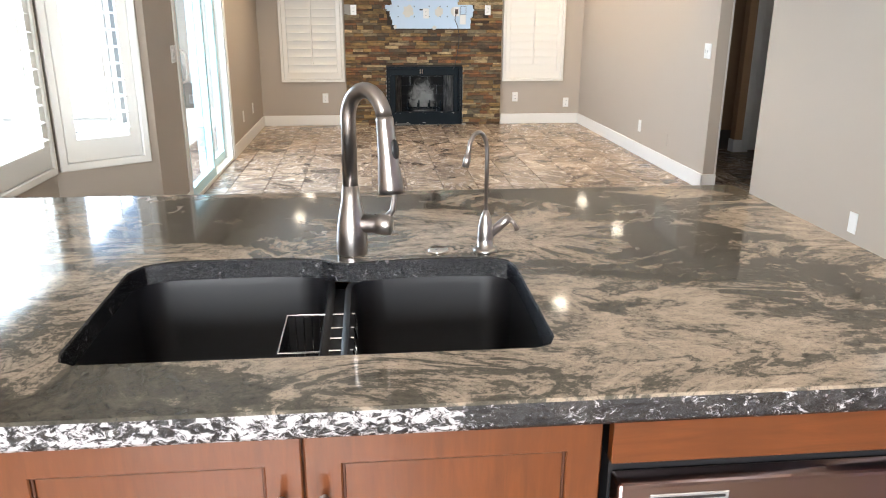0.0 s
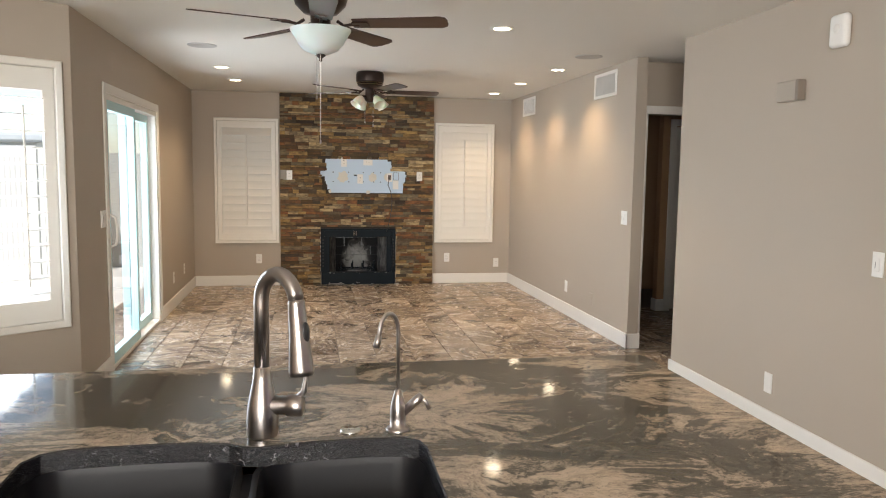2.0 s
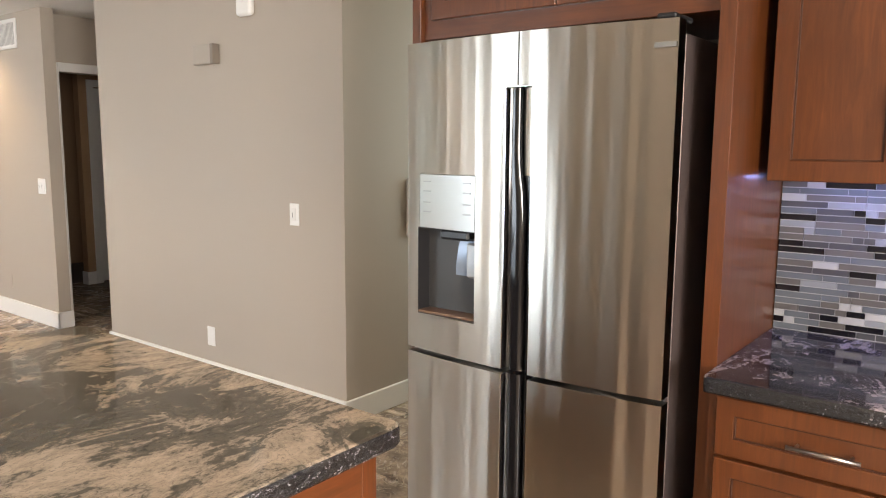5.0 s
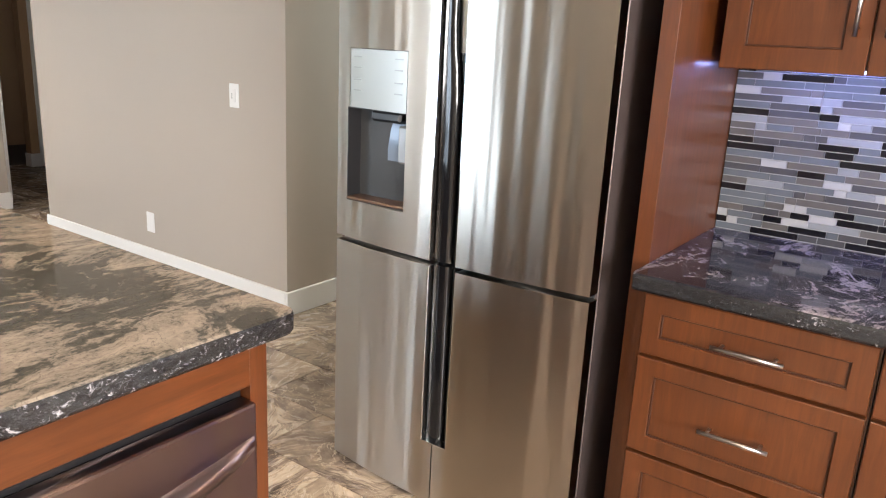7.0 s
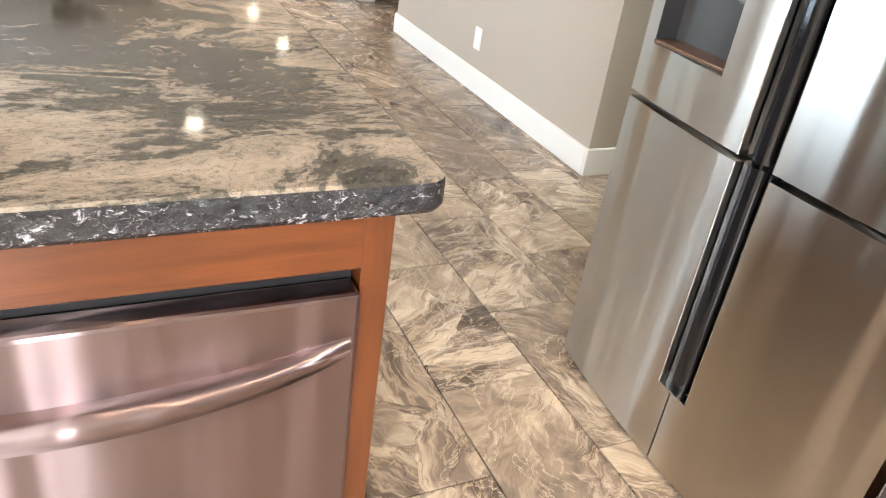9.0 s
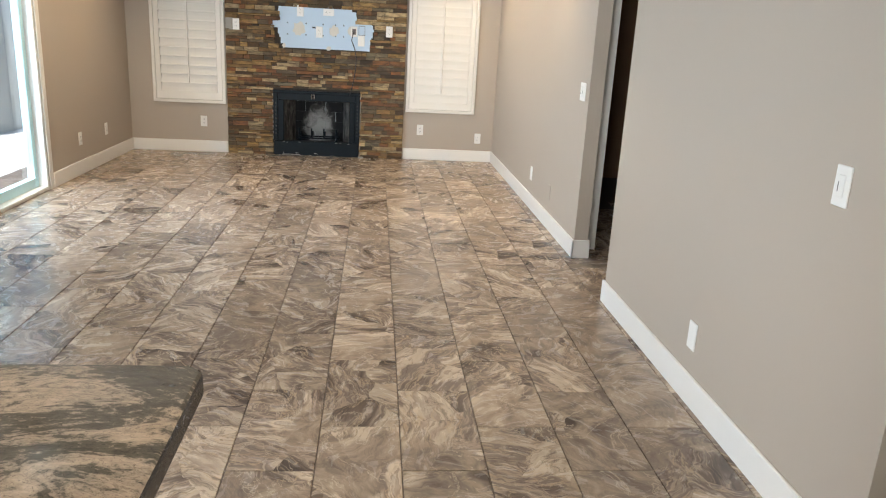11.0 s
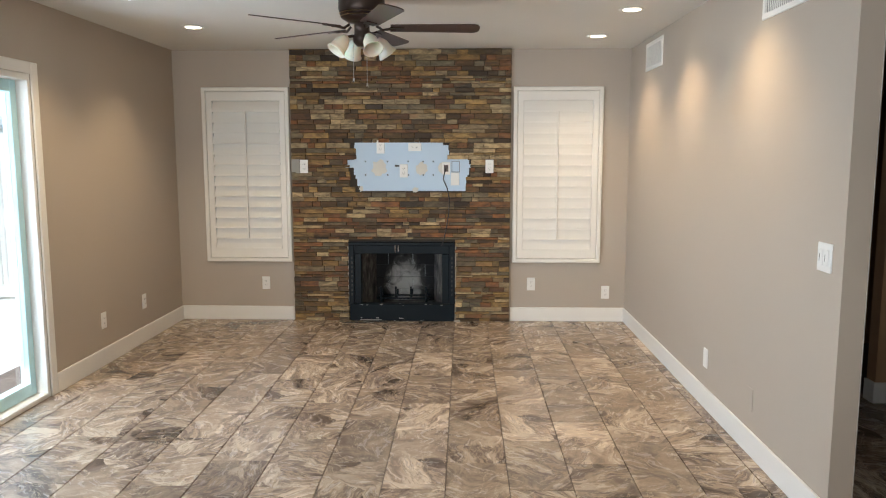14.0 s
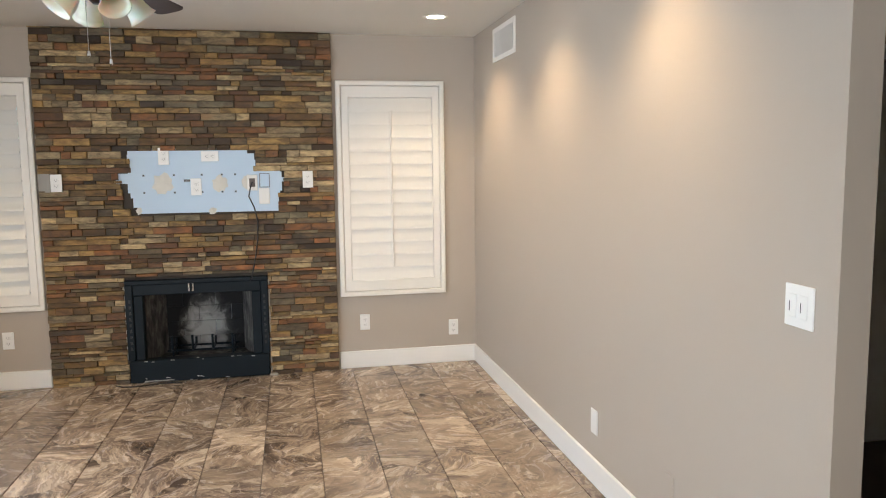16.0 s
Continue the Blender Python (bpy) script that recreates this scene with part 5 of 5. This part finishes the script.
vent(EAST(6.85, 2.285), 0.52, 0.225)
vent(EAST(9.24, 2.285), 0.50, 0.215)

t = thing("doorbell_chime", EAST(4.06, 1.945, XW), "beige doorbell chime box high on the taupe wall", "door chime")
boxes("chime_box", mat("beige_plastic", (0.42, 0.37, 0.31), 0.5), t, (-0.095, 0.095, -0.05, 0, -0.055, 0.055), bevel=0.006, seg=2)
boxes("chime_cap", mat("taupe_plastic", (0.25, 0.21, 0.175), 0.5), t, (0.07, 0.0955, -0.0515, -0.002, -0.0555, 0.0555), bevel=0.003)
t = thing("motion_sensor", EAST(3.70, 2.205, XW), "white rounded alarm sensor high on the taupe wall", "alarm sensor")
boxes("sensor_case", PLATE, t, (-0.062, 0.062, -0.045, 0, -0.082, 0.082), bevel=0.022, seg=4)
bm = bmesh.new(); lathe(bm, [(0.0, 0.003), (0.02, 0.002), (0.024, 0.0)], (0, 0), 20); o = part("sensor_button", bm, TRIM, t, "", True); o.matrix_local = pose(0, -0.0455, 0.01, 90)
t = thing("control_panel", pose(3.50, 2.99, 1.10), "white framed wall control panel in the passage", "control panel")
boxes("panel_frame", PLATE, t, (-0.12, 0.12, -0.03, 0, -0.16, 0.16), bevel=0.008)
boxes("display", mat("pale_screen", (0.5, 0.52, 0.5), 0.2), t, (-0.09, 0.09, -0.033, -0.03, -0.13, 0.13))

# ---- the bare patch where a television hung ----
def patch():
    yb = YN - 0.022
    blue = paint("pale_blue_board", (0.60, 0.73, 0.86), 0.75, 0.1)
    z = [(1.192, 1.235, 0.555, 1.500), (1.235, 1.300, 0.525, 1.505), (1.300, 1.335, 0.51, 1.515), (1.335, 1.400, 0.495, 1.53), (1.400, 1.430, 0.42, 1.545), (1.430, 1.470, 0.40, 1.53), (1.470, 1.492, 0.50, 1.52), (1.492, 1.555, 0.515, 1.352), (1.555, 1.60, 0.50, 1.345), (1.60, 1.640, 0.505, 1.298)]
    t = thing("bare_wall_patch", label="bare pale blue board patch amid the ledger stones", category="wall patch")
    bm = bmesh.new()
    outline = [p for a, b, x0, x1 in z for p in ((x1, a), (x1, b))] + [p for a, b, x0, x1 in z[::-1] for p in ((x0, b), (x0, a))]
    fr = [bm.verts.new((x, yb - 0.004, zz)) for x, zz in outline]; bk = [bm.verts.new((x, yb - 0.0005, zz)) for x, zz in outline]
    bm.faces.new(fr)
    for i in range(len(fr)):
        j = (i + 1) % len(fr)
        if (fr[i].co - fr[j].co).length > 1e-6: bm.faces.new((fr[i], fr[j], bk[j], bk[i]))
    part("board", bm, blue, t)
    filler = paint("wall_filler", (0.72, 0.70, 0.64), 0.85, 0.4)
    rnd = random.Random(3)
    for cx, cz, r in ((0.725, 1.40, 0.066), (1.105, 1.395, 0.05), (1.29, 1.40, 0.04), (0.56, 1.21, 0.02), (1.05, 1.20, 0.025)):
        bm = bmesh.new(); n = 18; c = bm.verts.new((cx, yb - 0.0065, cz)); ring = []
        for i in range(n):
            q = r * rnd.uniform(0.75, 1.2); ring.append(bm.verts.new((cx + q * math.cos(i * 2 * math.pi / n), yb - 0.0042, cz + q * 1.15 * math.sin(i * 2 * math.pi / n))))
        for i in range(n):
            bm.faces.new((c, ring[i], ring[(i + 1) % n]))
        part("filler_spot", bm, filler, t)
    holes = [(x, zz) for x in (0.60, 0.80, 0.985, 1.12, 1.21) for zz in (1.335, 1.455)]
    for x, zz in holes:
        boxes("screw_hole", DARKP, t, (x - 0.006, x + 0.006, yb - 0.0046, yb - 0.004, zz - 0.006, zz + 0.006))
    boxes("slot", DARKP, t, (0.865, 0.905, yb - 0.006, yb - 0.004, 1.408, 1.425))
    lone = lambda x, zz: pose(x, yb - 0.004, zz)
    outlet(lone(0.738, 1.585), "white outlet loose in the bare patch", "patch outlets")
    o = outlet(pose(1.045, yb - 0.004, 1.583, 0, 90, 0), "white outlet set sideways in the bare patch", "patch outlets")
    outlet(lone(0.945, 1.372), "white outlet loose in the bare patch", "patch outlets")
    s = plate("cable_box", lone(1.405, 1.300), 0.075, 0.115, "blank white plate hanging under the cable opening", "wall plate")
    s = thing("cable_opening", lone(1.325, 1.395), "white cable box with a black cord coming out", "cable box")
    boxes("box_frame", PLATE, s, (-0.036, 0.036, -0.006, 0, -0.056, 0.056), bevel=0.002)
    boxes("box_mouth", mat("brown_box", (0.16, 0.13, 0.12), 0.7), s, (-0.02, 0.02, -0.008, -0.006, -0.03, 0.03))
    s = thing("cable_opening", lone(1.41, 1.41), "open wall box with a dark rim and blue board behind", "cable box")
    boxes("box_frame", mat("grey_rim", (0.22, 0.24, 0.27), 0.6), s, (-0.036, -0.031, -0.006, 0, -0.05, 0.05), (0.031, 0.036, -0.006, 0, -0.05, 0.05), (-0.031, 0.031, -0.006, 0, -0.05, -0.045), (-0.031, 0.031, -0.006, 0, 0.045, 0.05))
    y = YN - 0.066
    c = thing("hanging_cord", label="black power cord hanging from the patch to the fireplace", category="cable")
    bm = bmesh.new(); tube(bm, [(1.325, yb - 0.012, 1.40), (1.315, y, 1.37), (1.30, y - 0.01, 1.30), (1.335, y - 0.008, 1.22), (1.355, y - 0.006, 1.12), (1.35, y - 0.006, 1.0), (1.33, y - 0.006, 0.87), (1.30, y - 0.008, 0.735), (1.285, y, 0.70)], 0.0045, 6)
    part("cord", bm, DARKP, c, "", True)
    c = thing("floor_cord", label="black cord lying on the tiles before the fireplace", category="cable")
    bm = bmesh.new(); tube(bm, [(0.36, YN - 0.10, 0.006), (0.41, YN - 0.14, 0.006), (0.50, YN - 0.15, 0.006), (0.62, YN - 0.12, 0.006), (0.72, YN - 0.10, 0.006), (0.80, YN - 0.13, 0.006)], 0.005, 6)
    part("cord", bm, DARKP, c, "", True)
    outlet(pose(0.052, YN - 0.056, 1.412), "white outlet in the stone wall", "stone wall outlets")
    outlet(pose(1.712, YN - 0.056, 1.413), "white outlet in the stone wall", "stone wall outlets")
    g = thing("grey_filler_plate", label="grey box cover beside the outlet in the stone", category="wall plate")
    boxes("cover_plate", paint("grey_cover", (0.36, 0.35, 0.32), 0.7), g, (-0.06, 0.012, YN - 0.054, YN - 0.02, 1.35, 1.48), bevel=0.002)

patch()

# ---- outdoors ----
def outdoors():
    g = mat("pale_concrete", (0.72, 0.70, 0.66), 0.9)
    setting(boxes("ground", g, None, (-200, 200, -200, 200, -0.2, -0.125)), "pale sunlit concrete patio")
    # unseen slab, added so that no sun falls in through the patio door
    setting(boxes("patio_roof", TRIM, None, (-2.0, XL - 0.14, 5.6, 10.5, 2.5, 2.6)), "unseen white slab keeping the sun off the patio door")
    # unseen roof; its west edge is placed for the sun at the bay
    setting(boxes("roof", TRIM, None, (-1.79, 5.4, -2.6, 10.5, 2.6, 2.7)), "unseen flat roof over the rooms, its west edge set to trim the sun")
    wl = paint("garden_wall_paint", (0.24, 0.25, 0.235), 0.9)
    setting(boxes("garden_wall", wl, None, (-6.5, -6.3, -8, 16, -0.13, 1.7)), "beige rendered garden wall")
    sh = thing("garden_shed", label="pale plastic garden shed with grooved double doors and grey handles", category="shed")
    pale = mat("pale_plastic", (0.44, 0.45, 0.43), 0.6)
    boxes("shed_body", pale, sh, (-4.95, -3.25, 11.3, 12.4, -0.125, 1.8))
    boxes("shed_roof", mat("grey_plastic_roof", (0.30, 0.33, 0.35), 0.6), sh, (-5.05, -3.15, 11.2, 12.5, 1.8, 1.92), bevel=0.03)
    for a in (-4.87, -4.09):
        d = boxes("shed_door", pale, sh, (a, a + 0.77, 11.27, 11.3, -0.05, 1.76), bevel=0.008)
        boxes("groove", mat("groove_grey", (0.36, 0.365, 0.35), 0.7), d, *[(a + 0.1 + 0.065 * i, a + 0.115 + 0.065 * i, 11.266, 11.271, z0, z1) for i in range(9) for z0, z1 in ((0.1, 0.72), (0.92, 1.6))])
        hx = a + (0.70 if a < -4.4 else 0.07)
        bm = bmesh.new(); tube(bm, [(hx, 11.27, 0.80), (hx, 11.20, 0.84), (hx, 11.20, 1.0), (hx, 11.27, 1.04)], 0.02, 8); part("shed_handle", bm, mat("blue_grey_handle", (0.2, 0.25, 0.33), 0.5), d, "", True)
    setting(boxes("garden_wall", wl, None, (-6.3, 6, 13, 13.2, -0.13, 1.7)), "beige rendered garden wall")
outdoors()

# ---- floor tiles ----
def tiles():
    fl = bpy.data.objects["floor"]
    TX, TY, X0, Y0 = 0.295, 0.590, 1.405, 3.892
    bm = bmesh.new(); g = 0.0015
    box(bm, 0.002 - TX / 2, TX / 2 - 0.002, g - TY / 2, TY / 2 - g, -0.01, 0.0)
    bmesh.ops.bevel(bm, geom=[e for e in bm.edges if all(v.co.z > -0.001 for v in e.verts)], offset=0.0015, segments=1, affect="EDGES")
    me = bpy.data.meshes.new("tile"); bm.to_mesh(me); bm.free(); me.materials.append(TILE)
    for i in range(-11, 9):
        for j in range(-11, 11):
            x = X0 + TX * (i + 0.5); y = Y0 + TY * (j + 0.5) + (TY / 2 if i % 2 else 0.0)
            if x > XR + 0.1 and not (y < HALL1 + 1.6): continue
            if (x < XL - 0.1 and y > CORY) or x < -1.7 or y < -2.25: continue
            o = new("tile", me); o.parent = fl; o.location = (x, y, 0)
stones_as_parts()
tiles()
